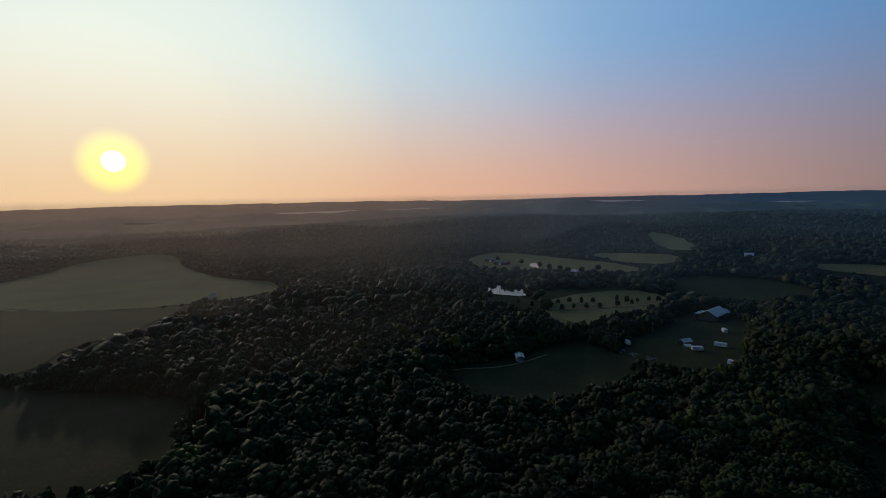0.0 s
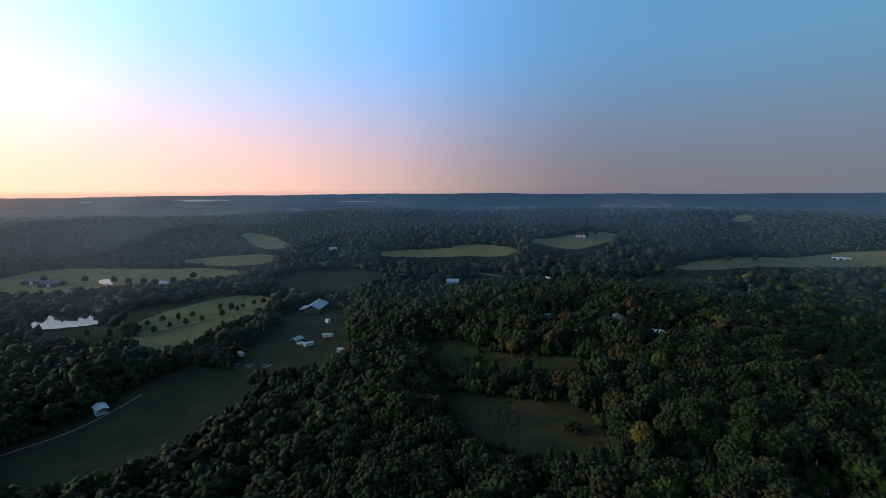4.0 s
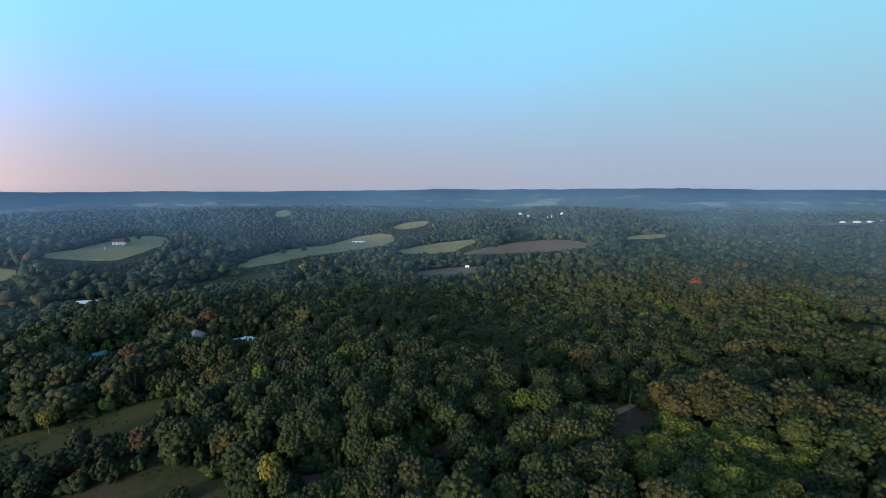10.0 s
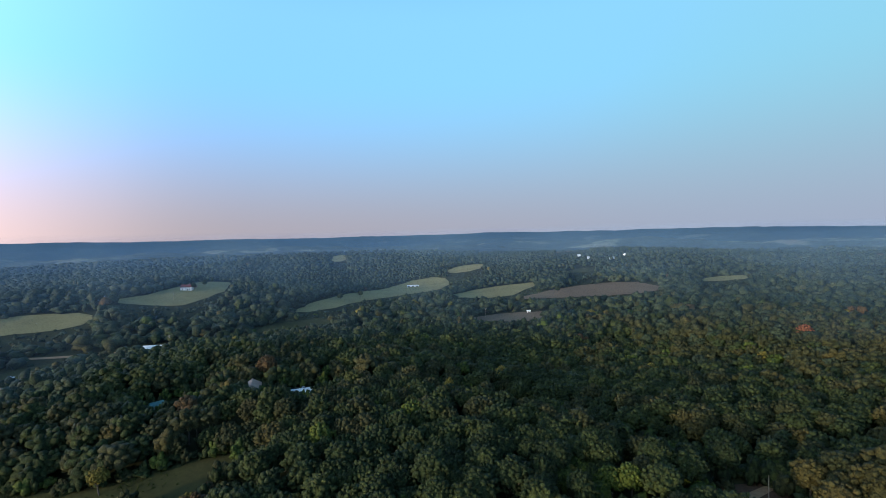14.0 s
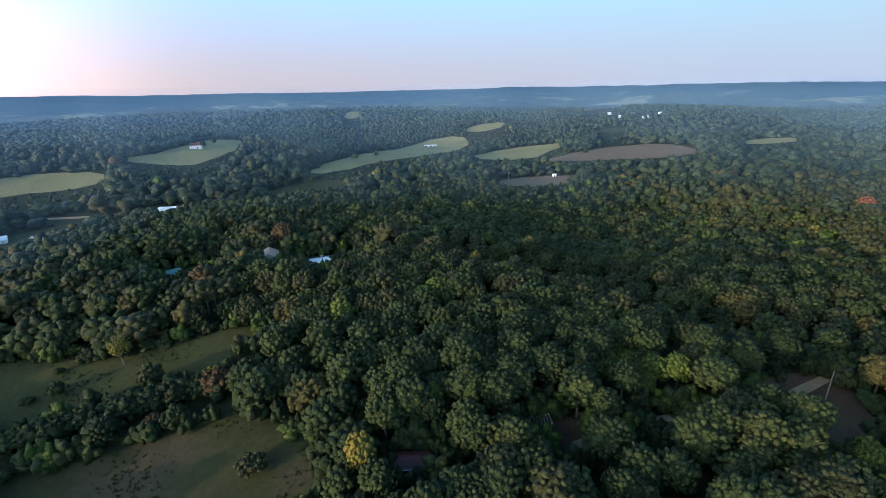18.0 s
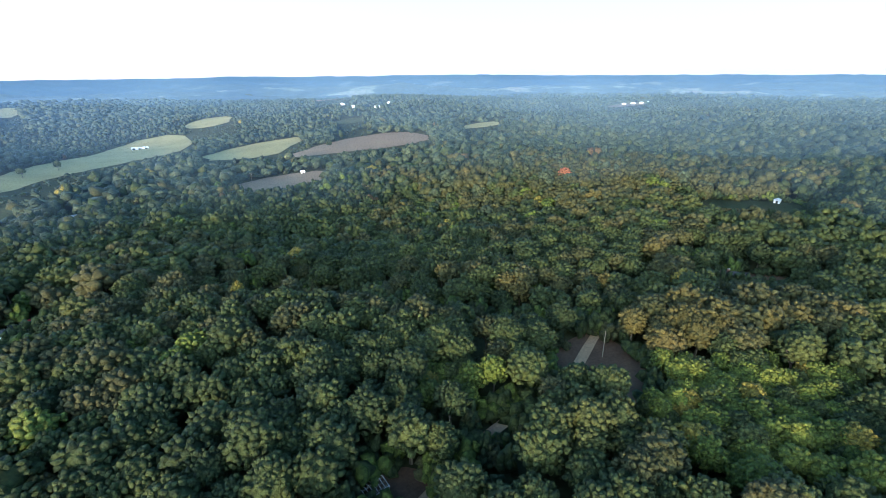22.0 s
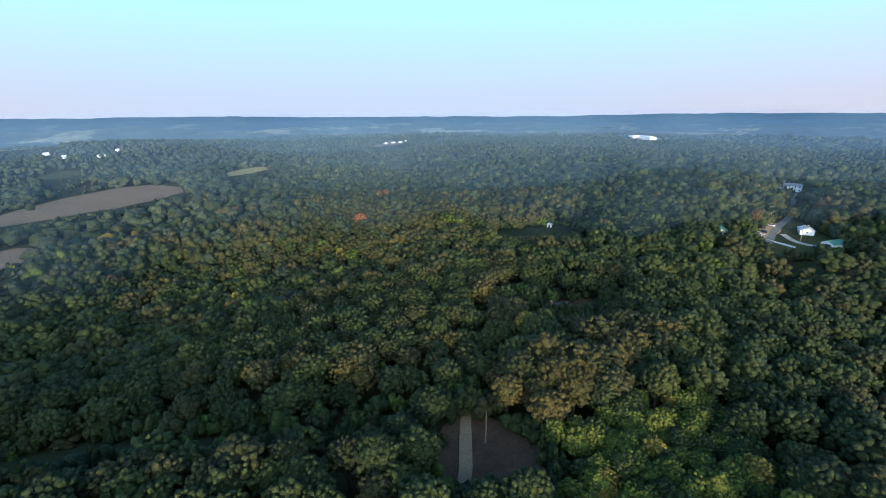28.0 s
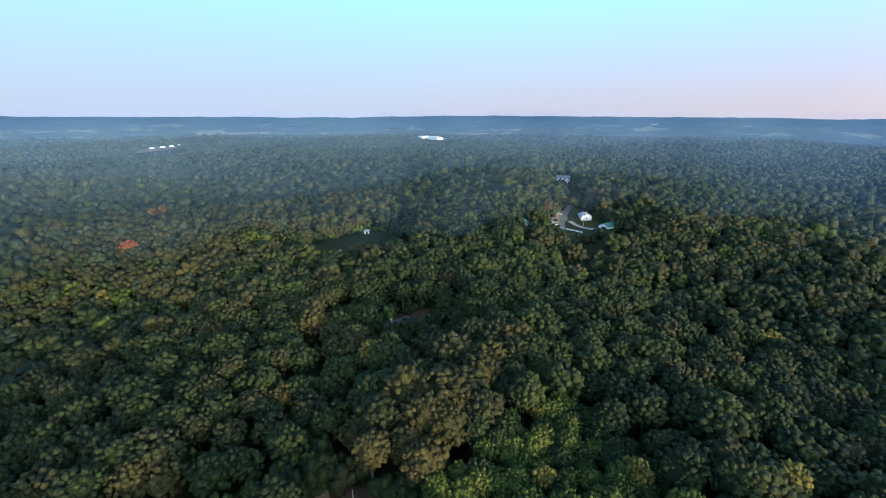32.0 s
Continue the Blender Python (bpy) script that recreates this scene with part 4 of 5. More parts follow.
def brush_pile(x, y, r, label):
    root = thing("brush_pile", x, y, 0, label, "brush pile", "brush piles", 0.3)
    g = random.Random(int(x * 7 + y))
    for i in range(26):
        a, d, t = g.uniform(0, 6.28), r * math.sqrt(g.random()), g.uniform(0, 6.28)
        l = g.uniform(1.0, 2.4)
        p = Vector((math.cos(a) * d, math.sin(a) * d * 0.6, g.uniform(0.1, 0.9)))
        q = p + Vector((math.cos(t) * l, math.sin(t) * l, g.uniform(-0.2, 0.7)))
        part("branch", rod(p, q, 0.12, 5, 0.05), PALEWOOD, root)

PALEWOOD = plain("bleached_wood", (0.45, 0.42, 0.38), 0.9, dirt=0.3)
brush_pile(-269, 3, 4.5, "pale heap of bleached brush and scrap")
brush_pile(-263, 10, 4, "pale heap of bleached brush and scrap")
brush_pile(-255, 19, 4, "pale heap of bleached brush and scrap")
brush_pile(-62, 122, 2.2, "small scatter of pale scrap in a yard")

# the yard under the nearest trees
gable("shed", -59, 116, 20, 7, 4.5, 2.4, 3.5, DARKWALL, ROOF_RED, "dark shed with a deep red roof and white gutters", "shed", doors=[(0, 1.6, 2, "-y", DARK)], ribs=7)
gut = thing("gutter", -59, 116, 20, "white rain gutters along the red-roofed shed", "gutter")
part("channel", block(7.8, 0.18, 0.16, 0, -2.85, 2.2), TRIM, gut)

def wrecked_shed(x, y, turn):
    root = thing("ruined_shed", x, y, turn, "roofless grey timber shed frame with bare rafters", "ruin")
    opened(x, y, turn, 6, 5, 1.5)
    for u in (-2.5, 0, 2.5):
        for w in (-2, 2):
            part("post", block(0.16, 0.16, 2.4, u, w, -0.1), TIMBER, root)
    for w in (-2, 2):
        part("plate", block(5.4, 0.16, 0.18, 0, w, 2.3), PALEWOOD, root)
    for k in range(7):
        u = -2.5 + k * 0.83
        for s in (-1, 1):
            part("rafter", rod((u, s * 2.3, 2.4), (u, 0, 3.4), 0.07, 5), PALEWOOD, root)
    for k in range(3):
        part("purlin", block(5.4, 0.1, 0.1, 0, -1.8 + k * 0.8, 2.65 + k * 0.34), TIMBER, root)
    part("board", block(3.4, 0.5, 0.08, 1.0, -3.2, 0.3, 0, 20), TRIM, root)

wrecked_shed(-33, 135, 30)
car(-23, 123.5, 70, plain("blue_car_paint", (0.03, 0.1, 0.4), 0.3, 0, 0.1), "small blue car at the edge of a dirt yard")
for cx_, cy_, tn, k in ((-154, 214, 40, 1), (-150.5, 218, 42, 1), (-147, 221.5, 45, 0), (-142, 228, 45, 1), (-138.5, 231, 45, 2), (123, 192, 80, 1), (118, 190.5, 80, 3), (268, 164, 10, 0), (276, 166, 60, 1), (284, 168, 20, 1), (264, 139.5, 30, 1), (291, 166, 70, 0), (272, 168, 60, 3), (-404, 248, 30, 0), (-398, 255, 10, 3), (-425, 222, 60, 0)):
    car(cx_, cy_, tn, PAINT[k], CAR_LABELS[k])

def deck(x, y, turn):
    root = thing("deck", x, y, turn, "small deck with white rails beside the cabin", "deck")
    part("platform", block(5, 3, 0.5, 0, 0, 0.1), TIMBER, root)
    for u in (-2.4, -0.8, 0.8, 2.4):
        part("post", block(0.1, 0.1, 1.2, u, -1.45, 0.5), TRIM, root)
    for z in (1.1, 1.6):
        part("rail", block(5, 0.08, 0.1, 0, -1.45, z), TRIM, root)

deck(119, 187.5, 60)
for px_, py_, h, tn in ((37, 165, 9, 20), (272, 147.5, 8, 60), (297, 168, 8, 60), (-359, 340, 10, 30), (-313, 24, 9, 60), (-39, 273, 9, 20), (-108, 517, 10, 0), (-470, 452, 9, 40), (440, 192, 8, 80)):
    utility_pole(px_, py_, h, tn, arm=px_ != 37)
fence = thing("fence", 261, 154, 66, "pale low board fence edging the lawn", "fence")
for k in range(9):
    part("post", block(0.12, 0.12, 1.3, -8 + k * 2, 0, -0.1), TRIM, fence)
for k in range(8):
    for z in (0.35, 0.85):
        part("board", block(1.9, 0.06, 0.28, -7 + k * 2, 0.1, z), TRIM, fence)

# ---- trees ----
rng = np.random.default_rng(7)

def ico(level):
    bm = bmesh.new()
    bmesh.ops.create_icosphere(bm, subdivisions=level, radius=1)
    v = np.array([p.co for p in bm.verts])
    f = np.array([[q.index for q in p.verts] for p in bm.faces])
    bm.free()
    return v, f

ICO1, ICO2 = ico(1), ico(2)

def lobes(g, n, wide, tall, size, low=1.25):
    """Centres and radii of the leafy masses of one broad crown."""
    i = np.arange(n) + 0.5
    up = 1 - low * i / n
    turn = i * 2.39996 + g.random() * 6
    flat = np.sqrt(np.clip(1 - up**2, 0, 1))
    c = np.stack([np.cos(turn) * flat * wide, np.sin(turn) * flat * wide, up * tall], -1) * g.uniform(0.62, 1.0, (n, 1))
    c[:, :2] += g.normal(0, wide * 0.1, (n, 2))
    return c, size * g.uniform(0.7, 1.25, n)

def leaves(g, c, r, per, leaf, loose=0.45):
    """Small leaf sprays on the outside of each mass, as bent quads."""
    n = len(c) * per
    d = g.normal(size=(n, 3))
    d[:, 2] = d[:, 2] * 0.8 + 0.35
    d /= np.linalg.norm(d, axis=1, keepdims=True)
    at = np.repeat(c, per, 0) + d * (np.repeat(r, per) * g.uniform(0.8, 1.12, n))[:, None]
    face = d + g.normal(0, loose, (n, 3))
    face /= np.linalg.norm(face, axis=1, keepdims=True)
    side = np.cross(face, g.normal(size=(n, 3)))
    side /= np.linalg.norm(side, axis=1, keepdims=True)
    other = np.cross(face, side)
    s = (leaf * g.uniform(0.6, 1.3, n))[:, None]
    drop = face * s * 0.25
    v = np.stack([at - side * s - drop, at - other * s * 0.7, at + side * s - drop, at + other * s * 0.7], 1)
    q = np.arange(n * 4).reshape(n, 4)
    return v.reshape(-1, 3), np.concatenate([q[:, [0, 1, 2]], q[:, [0, 2, 3]]])

def join(*pieces):
    vs, fs, at = [], [], 0
    for v, f in pieces:
        vs.append(v), fs.append(f + at)
        at += len(v)
    return np.concatenate(vs), np.concatenate(fs)

def tube(a, b, ra, rb, n=6):
    a, b = np.array(a, float), np.array(b, float)
    d = (b - a) / np.linalg.norm(b - a)
    s = np.cross(d, (0.3, 0.9, 0.1))
    s /= np.linalg.norm(s)
    o = np.cross(d, s)
    t = np.arange(n) * 2 * np.pi / n
    w = np.cos(t)[:, None] * s + np.sin(t)[:, None] * o
    v = np.concatenate([a + w * ra, b + w * rb])
    i = np.arange(n)
    j = (i + 1) % n
    return v, np.concatenate([np.stack([i, j, n + j], -1), np.stack([i, n + j, n + i], -1)])

def turned_cores(g, c, r, shape, shrink):
    """Rough hearts of the boughs, each turned its own way."""
    v, f = shape
    q, _ = np.linalg.qr(g.normal(size=(len(c), 3, 3)))
    vv = np.einsum("nij,kj->nki", q, v) * ((r * shrink)[:, None] * g.uniform(0.55, 1.25, (len(c), len(v))))[..., None] * (1, 1, 0.8) + c[:, None]
    return vv.reshape(-1, 3), (f[None] + (np.arange(len(c)) * len(v))[:, None, None]).reshape(-1, 3)

def dome(sides, rings):
    """A leafy cap round the z axis, open below: its points and triangles."""
    pts, tris = [(0, 0, 1)], []
    for k, (tilt, wide) in enumerate(rings):
        for i in range(sides):
            a = 2 * math.pi * (i + 0.5 * k) / sides
            pts.append((math.cos(a) * math.sin(tilt) * wide, math.sin(a) * math.sin(tilt) * wide, math.cos(tilt) * wide))
    for i in range(sides):
        j = (i + 1) % sides
        tris.append((0, 1 + i, 1 + j))
        for k in range(len(rings) - 1):
            a, b = 1 + k * sides, 1 + (k + 1) * sides
            tris += [(a + i, b + i, a + j), (a + j, b + i, b + j)]
    return np.array(pts), np.array(tris)

CAP4 = dome(4, ((0.9, 1.0), (1.9, 0.95)))

def opened_ball(level, floor):
    v, f = (ICO1, ICO2)[level - 1]
    return v, f[v[f][:, :, 2].mean(1) > floor]

BALL, SMALL_BALL = opened_ball(2, -0.6), opened_ball(1, -0.75)

def swell(d, boughs, lift):
    """How far the crown bulges in the directions d: a broad dome, heaved up into boughs."""
    near = np.clip((d @ boughs.T - 0.62) / 0.38, 0, 1)
    return 0.8 + lift * near.max(1) ** 0.7

def facing_caps(g, at, d, r, shape, rough=0.42):
    """One cap on each place, looking outwards along d, each turned and roughened its own way."""
    v, f = shape
    side = np.cross(d, g.normal(size=d.shape))
    side /= np.linalg.norm(side, axis=1, keepdims=True)
    other = np.cross(d, side)
    w = v[None] * g.uniform(1 - rough, 1 + rough, (len(at), len(v), 1)) * r[:, None, None]
    vv = at[:, None] + w[..., :1] * side[:, None] + w[..., 1:2] * other[:, None] + w[..., 2:] * d[:, None]
    return vv.reshape(-1, 3), (f[None] + (np.arange(len(at)) * len(v))[:, None, None]).reshape(-1, 3)

def crown(g, tufts, cap, sprays, leaf, heart, wide=4.1, tall=4.4, up=8.0, low=1.55, size=0.6):
    """A closed broad crown: a dark heart swelling into boughs, set all over with leafy caps, and loose sprays on the caps."""
    k = int(g.integers(6, 10))
    boughs = g.normal(size=(k, 3))
    boughs[:, 2] = np.abs(boughs[:, 2]) * 0.9 + 0.05
    boughs /= np.linalg.norm(boughs, axis=1, keepdims=True)
    span = np.array((wide * g.uniform(0.9, 1.1), wide * g.uniform(0.9, 1.1), tall * g.uniform(0.85, 1.15)))
    hv, hf = heart
    hd = hv / np.linalg.norm(hv, axis=1, keepdims=True)
    pieces = [((hd * swell(hd, boughs, 0.3)[:, None] * 0.86 * g.uniform(0.93, 1.05, (len(hd), 1)) * span) * np.where(hd[:, 2:] < 0, (1, 1, 0.8), (1, 1, 1)) + (0, 0, up), hf)]
    if tufts:
        i = np.arange(tufts) + 0.5
        rise = 1 - low * i / tufts
        turn = i * 2.39996 + g.random() * 6.28 + g.normal(0, 0.2, tufts)
        flat = np.sqrt(np.clip(1 - rise**2, 0, 1))
        d = np.stack([np.cos(turn) * flat, np.sin(turn) * flat, rise], -1)
        at = d * (swell(d, boughs, 0.3) * g.uniform(0.86, 1.02, tufts))[:, None] * span + (0, 0, up)
        out = d / span
        out /= np.linalg.norm(out, axis=1, keepdims=True)
        out[:, 2] += 0.25
        out /= np.linalg.norm(out, axis=1, keepdims=True)
        r = size * math.sqrt(2 * math.pi * wide * tall * low / 1.4 / tufts) * g.uniform(0.6, 1.35, tufts)
        pieces.append(facing_caps(g, at - out * r[:, None] * 0.25, out, r, cap))
        if sprays:
            pieces.append(leaves(g, at, r * 0.95, sprays, leaf, 0.6))
    return join(*pieces)

def near_crown(g):
    return crown(g, 130, CAP4, 2, 0.18, BALL)

def near_trunk(g):
    lean = g.normal(0, 0.4, 2)
    fork = np.array([lean[0], lean[1], 5.2])
    pieces = [tube((0, 0, -0.8), fork, 0.38, 0.22, 8)]
    for i in range(5):
        a = i * 1.26 + g.random()
        pieces.append(tube(fork * 0.85, fork + (np.cos(a) * 2.6, np.sin(a) * 2.6, 2.2 + g.random() * 1.5), 0.17, 0.05, 5))
    return join(*pieces)

def close_crown(g):
    return crown(g, 80, CAP4, 0, 0, SMALL_BALL)

def mid_crown(g):
    return crown(g, 24, CAP4, 0, 0, SMALL_BALL)

def back_crown(g):
    return crown(g, 8, CAP4, 0, 0, SMALL_BALL)

def far_crown(g):
    return crown(g, 2, CAP4, 0, 0, SMALL_BALL, up=6.6)

NEAR_CROWNS = [near_crown(np.random.default_rng(20 + i)) for i in range(6)]
NEAR_TRUNKS = [near_trunk(np.random.default_rng(40 + i)) for i in range(6)]
CLOSE = [close_crown(np.random.default_rng(70 + i)) for i in range(10)]
MID = [mid_crown(np.random.default_rng(60 + i)) for i in range(10)]
BACK = [back_crown(np.random.default_rng(90 + i)) for i in range(10)]
FAR = [far_crown(np.random.default_rng(80 + i)) for i in range(8)]
STEM = tube((0, 0, -1), (0, 0, 7), 0.3, 0.16, 5)

def planted(shapes, x, y, scale, turn, pick, sink=0.0):
    """All trees of a stand as one set of arrays."""
    z = height(x, y) - sink
    vs, fs, which, at = [], [], [], 0
    for k, (v, f) in enumerate(shapes):
        ids = np.nonzero(pick == k)[0]
        if not len(ids):
            continue
        c, s = np.cos(turn[ids])[:, None], np.sin(turn[ids])[:, None]
        wide, tall = scale[ids, :1], scale[ids, 1:]
        vx = (v[None, :, 0] * c - v[None, :, 1] * s) * wide + x[ids, None]
        vy = (v[None, :, 0] * s + v[None, :, 1] * c) * wide + y[ids, None]
        vz = v[None, :, 2] * tall + z[ids, None]
        vs.append(np.stack([vx, vy, vz], -1).reshape(-1, 3))
        fs.append((f[None] + (np.arange(len(ids)) * len(v))[:, None, None]).reshape(-1, 3) + at)
        which.append(np.repeat(ids, len(f)))
        at += len(ids) * len(v)
    return np.concatenate(vs), np.concatenate(fs), np.concatenate(which)

def wooded(x, y, margin, verges=False):
    """Where woodland may stand: outside the open ground and the low verge in front of it."""
    ok = np.ones(x.shape, bool)
    scrub = np.zeros(x.shape, bool)
    far = np.hypot(x + 5, y - 30)
    ux, uy = (x + 5) / (far + 1e-6), (y - 30) / (far + 1e-6)
    for loop, reach in zip(OPEN, REACH):
        lx, ly = zip(*loop)
        verge = reach * 8.0 * far / 85
        big = 20 + reach * 8.0 * 0.0118 * math.hypot(sum(lx) / len(lx), sum(ly) / len(ly)) * 1.3
        ids = np.nonzero((x > min(lx) - big) & (x < max(lx) + big) & (y > min(ly) - big) & (y < max(ly) + big) & ok)[0]
        if not len(ids):
            continue
        gap = edge_gap(loop, x[ids], y[ids])
        core = (gap < margin) | inside(loop, x[ids], y[ids])
        bad = core.copy()
        for k in (0.25, 0.5, 0.75, 1.0):
            bad |= inside(loop, x[ids] + ux[ids] * verge[ids] * k, y[ids] + uy[ids] * verge[ids] * k)
        ok[ids[bad]] = False
        scrub[ids[bad & ~core]] = True
        scrub[ids[core]] = False
    if not verges:
        return ok
    for loop in OPEN:
        lx, ly = zip(*loop)
        ids = np.nonzero(scrub & (x > min(lx)) & (x < max(lx)) & (y > min(ly)) & (y < max(ly)))[0]
        scrub[ids[inside(loop, x[ids], y[ids])]] = False
    return ok, scrub

def scattered(spacing, lo, hi, az_lo=-162, az_hi=118, jitter=0.33):
    n = int((hi + 95) / spacing / 0.87) + 2
    i, j = np.meshgrid(np.arange(-n, n + 1), np.arange(-n, n + 1))
    x = (i + 0.5 * (j % 2)).ravel() * spacing + rng.normal(0, spacing * jitter * 0.6, i.size)
    y = j.ravel() * spacing * 0.87 + rng.normal(0, spacing * jitter * 0.6, i.size)
    d = np.hypot(x, y - 80)
    az = np.degrees(np.arctan2(x, y))
    ok = (d >= lo) & (d < hi) & (((az > az_lo) & (az < az_hi)) | (d < 130))
    return x[ok], y[ok]

GOLDEN_RIDGE = [(10, 159), (36, 176), (57, 171), (80, 167), (110, 163), (114, 151), (97, 147), (66, 150), (43, 153), (35, 157)]
OLIVE_LINE = [(-63, 240), (-45, 232), (-22, 216), (2, 200), (17, 187), (5, 174), (-20, 188), (-46, 206), (-70, 220)]
OLIVE_RISE = [(1, 240), (15, 240), (40, 220), (66, 203), (60, 190), (40, 196), (20, 208), (5, 222)]
OAK_SLOPE = [(100, 520), (196, 480), (276, 410), (310, 295), (235, 270), (205, 290), (155, 290), (127, 283), (98, 305), (40, 380), (20, 470)]
YOUNG = [(45, 151), (69, 145), (84, 129), (62, 108), (35, 112), (22, 130)]
YOUNG_2 = [(-20, 166), (-8, 168), (-1, 158), (-7, 149), (-19, 154)]

def species(x, y, g):
    """0 green, 1 olive, 2 golden, 3 russet, 4 young green, 5 ochre"""
    drift = np.sin(x / 37 + np.sin(y / 51) * 1.7) + np.cos(y / 43 - x / 90)
    u = g.random(x.shape)
    out = np.where(u < 0.2 + 0.14 * drift, 1, 0)
    out[(u > 0.945) & (u < 0.965)] = 5
    out[(u > 0.965) & (u < 0.985)] = 4
    out[u > 0.994] = 2
    slope = inside(OAK_SLOPE, x, y)
    out[slope & (u < 0.8)] = 1
    line = inside(OLIVE_LINE, x, y) | inside(OLIVE_RISE, x, y)
    out[line & (u < 0.55)] = 1
    out[line & (u > 0.8)] = 5
    gold = inside(GOLDEN_RIDGE, x, y)
    out[gold] = 5
    out[gold & (u < 0.3)] = 1
    out[u > 0.9985] = 3
    young = inside(YOUNG, x, y) | inside(YOUNG_2, x, y)
    out[young & (u < 0.7)] = 4
    out[young & (u > 0.93)] = 2
    return out

def stature(x, y):
    """Ridge oaks stand tall; regrowth is low."""
    s = np.ones(x.shape)
    s[inside(GOLDEN_RIDGE, x, y)] = 1.15
    s[inside(YOUNG, x, y) | inside(YOUNG_2, x, y)] = 0.68
    return s

LEAF_SORTS = [GREEN, OLIVE, GOLD, RUST, LUSH, OCHRE, BLUEGREEN]

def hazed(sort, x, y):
    """Air haze painted into the leaves: farther trees more often take the bluish colour."""
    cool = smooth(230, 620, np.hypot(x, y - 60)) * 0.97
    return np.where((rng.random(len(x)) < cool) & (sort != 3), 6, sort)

# the trees of the nearest stretch, one by one
nx, ny = scattered(8.1, 0, 390)
yx, yy = np.meshgrid(np.arange(-24, 90, 5.0), np.arange(104, 172, 5.0))
yx, yy = yx.ravel() + rng.normal(0, 1.2, yx.size), yy.ravel() + rng.normal(0, 1.2, yy.size)
ok = inside(YOUNG, yx, yy) | inside(YOUNG_2, yx, yy)
nx, ny = np.r_[nx, yx[ok]], np.r_[ny, yy[ok]]
ok = wooded(nx, ny, 1.2)
nx, ny = nx[ok], ny[ok]
gap = np.hypot((nx - 5) * 0.8, (ny - 125))
order = np.argsort(gap)
single = np.zeros(len(nx), bool)
single[order[:290]] = True
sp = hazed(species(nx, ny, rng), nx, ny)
grown = rng.beta(2, 3, len(nx))
sizes = np.stack([0.85 + 0.65 * grown, 0.85 + 0.4 * grown + rng.uniform(-0.08, 0.12, len(nx))], -1)
sizes *= stature(nx, ny)[:, None]
spin = rng.uniform(0, 6.28, len(nx))

def rim(x, y, wide):
    """Trees along the edge of open ground carry their leaves almost down to the grass."""
    near = np.zeros(x.shape, bool)
    for loop in OPEN:
        lx, ly = zip(*loop)
        ids = np.nonzero((x > min(lx) - wide) & (x < max(lx) + wide) & (y > min(ly) - wide) & (y < max(ly) + wide) & ~near)[0]
        near[ids[edge_gap(loop, x[ids], y[ids]) < wide]] = True
    return np.where(near, rng.uniform(2.0, 4.5, x.shape), 0.0)

sunk = rim(nx, ny, 13)
crown_meshes = [[mesh_of("crown", v, f, [m], None, True) for v, f in NEAR_CROWNS] for m in LEAF_SORTS]
trunk_meshes = [mesh_of("trunk", v, f, [BARK]) for v, f in NEAR_TRUNKS]
TREE_LABELS = ["green broadleaf woodland tree with a dense crown", "olive-tinged oak with a broad clumped crown", "golden-yellow tree turning early in the wood", "russet-brown tree standing out of green woodland", "low bright-green young tree in regrowth", "ochre-brown oak on the ridge turning early"]

def single_tree(x, y, sort, kind, wide, tall, turn, label=""):
    root = new("tree")
    root.matrix_world = Matrix.LocRotScale((x, y, ground_z(x, y)), Euler((0, 0, turn)), (wide, wide, tall))
    for name, me in (("trunk", trunk_meshes[kind]), ("crown", crown_meshes[sort][kind])):
        new(name, me).parent = root
    return tagged(root, label or TREE_LABELS[sort], "tree", "woodland trees")

for i in np.nonzero(single)[0]:
    single_tree(float(nx[i]), float(ny[i]), int(sp[i]), int(i) % 6, float(sizes[i, 0]), float(sizes[i, 1]), float(spin[i]))

rest = ~single
close = rest & (np.hypot(nx - 5, ny - 125) < 165)
middle = rest & ~close & (np.hypot(nx - 5, ny - 125) < 270)
for name, some, shapes in (("forest", close, CLOSE), ("forest", middle, MID), ("forest", rest & ~close & ~middle, BACK)):
    v, f, which = planted(shapes, nx[some], ny[some], sizes[some], spin[some], rng.integers(0, len(shapes), some.sum()), sunk[some])
    tagged(new(name, mesh_of(name, v, f, LEAF_SORTS, sp[some][which], True)), "dense broadleaf forest canopy of green and olive crowns", "forest", kind="stuff")
v, f, which = planted([STEM], nx[rest], ny[rest], sizes[rest], spin[rest], np.zeros(rest.sum(), int))
tagged(new("forest_trunks", mesh_of("forest_trunks", v, f, [BARK])), "grey-brown trunks under the forest canopy", "trunks", kind="stuff")

def farther_crown(g):
    return crown(g, 0, CAP4, 0, 0, SMALL_BALL, up=5.2)

def clump(g):
    """A knot of trees far off."""
    c, r = lobes(g, 1, 2.0, 1.4, 7.5, 1.0)
    c[:, 2] += 3.0
    return turned_cores(g, c, r, SMALL_BALL, 1.0)

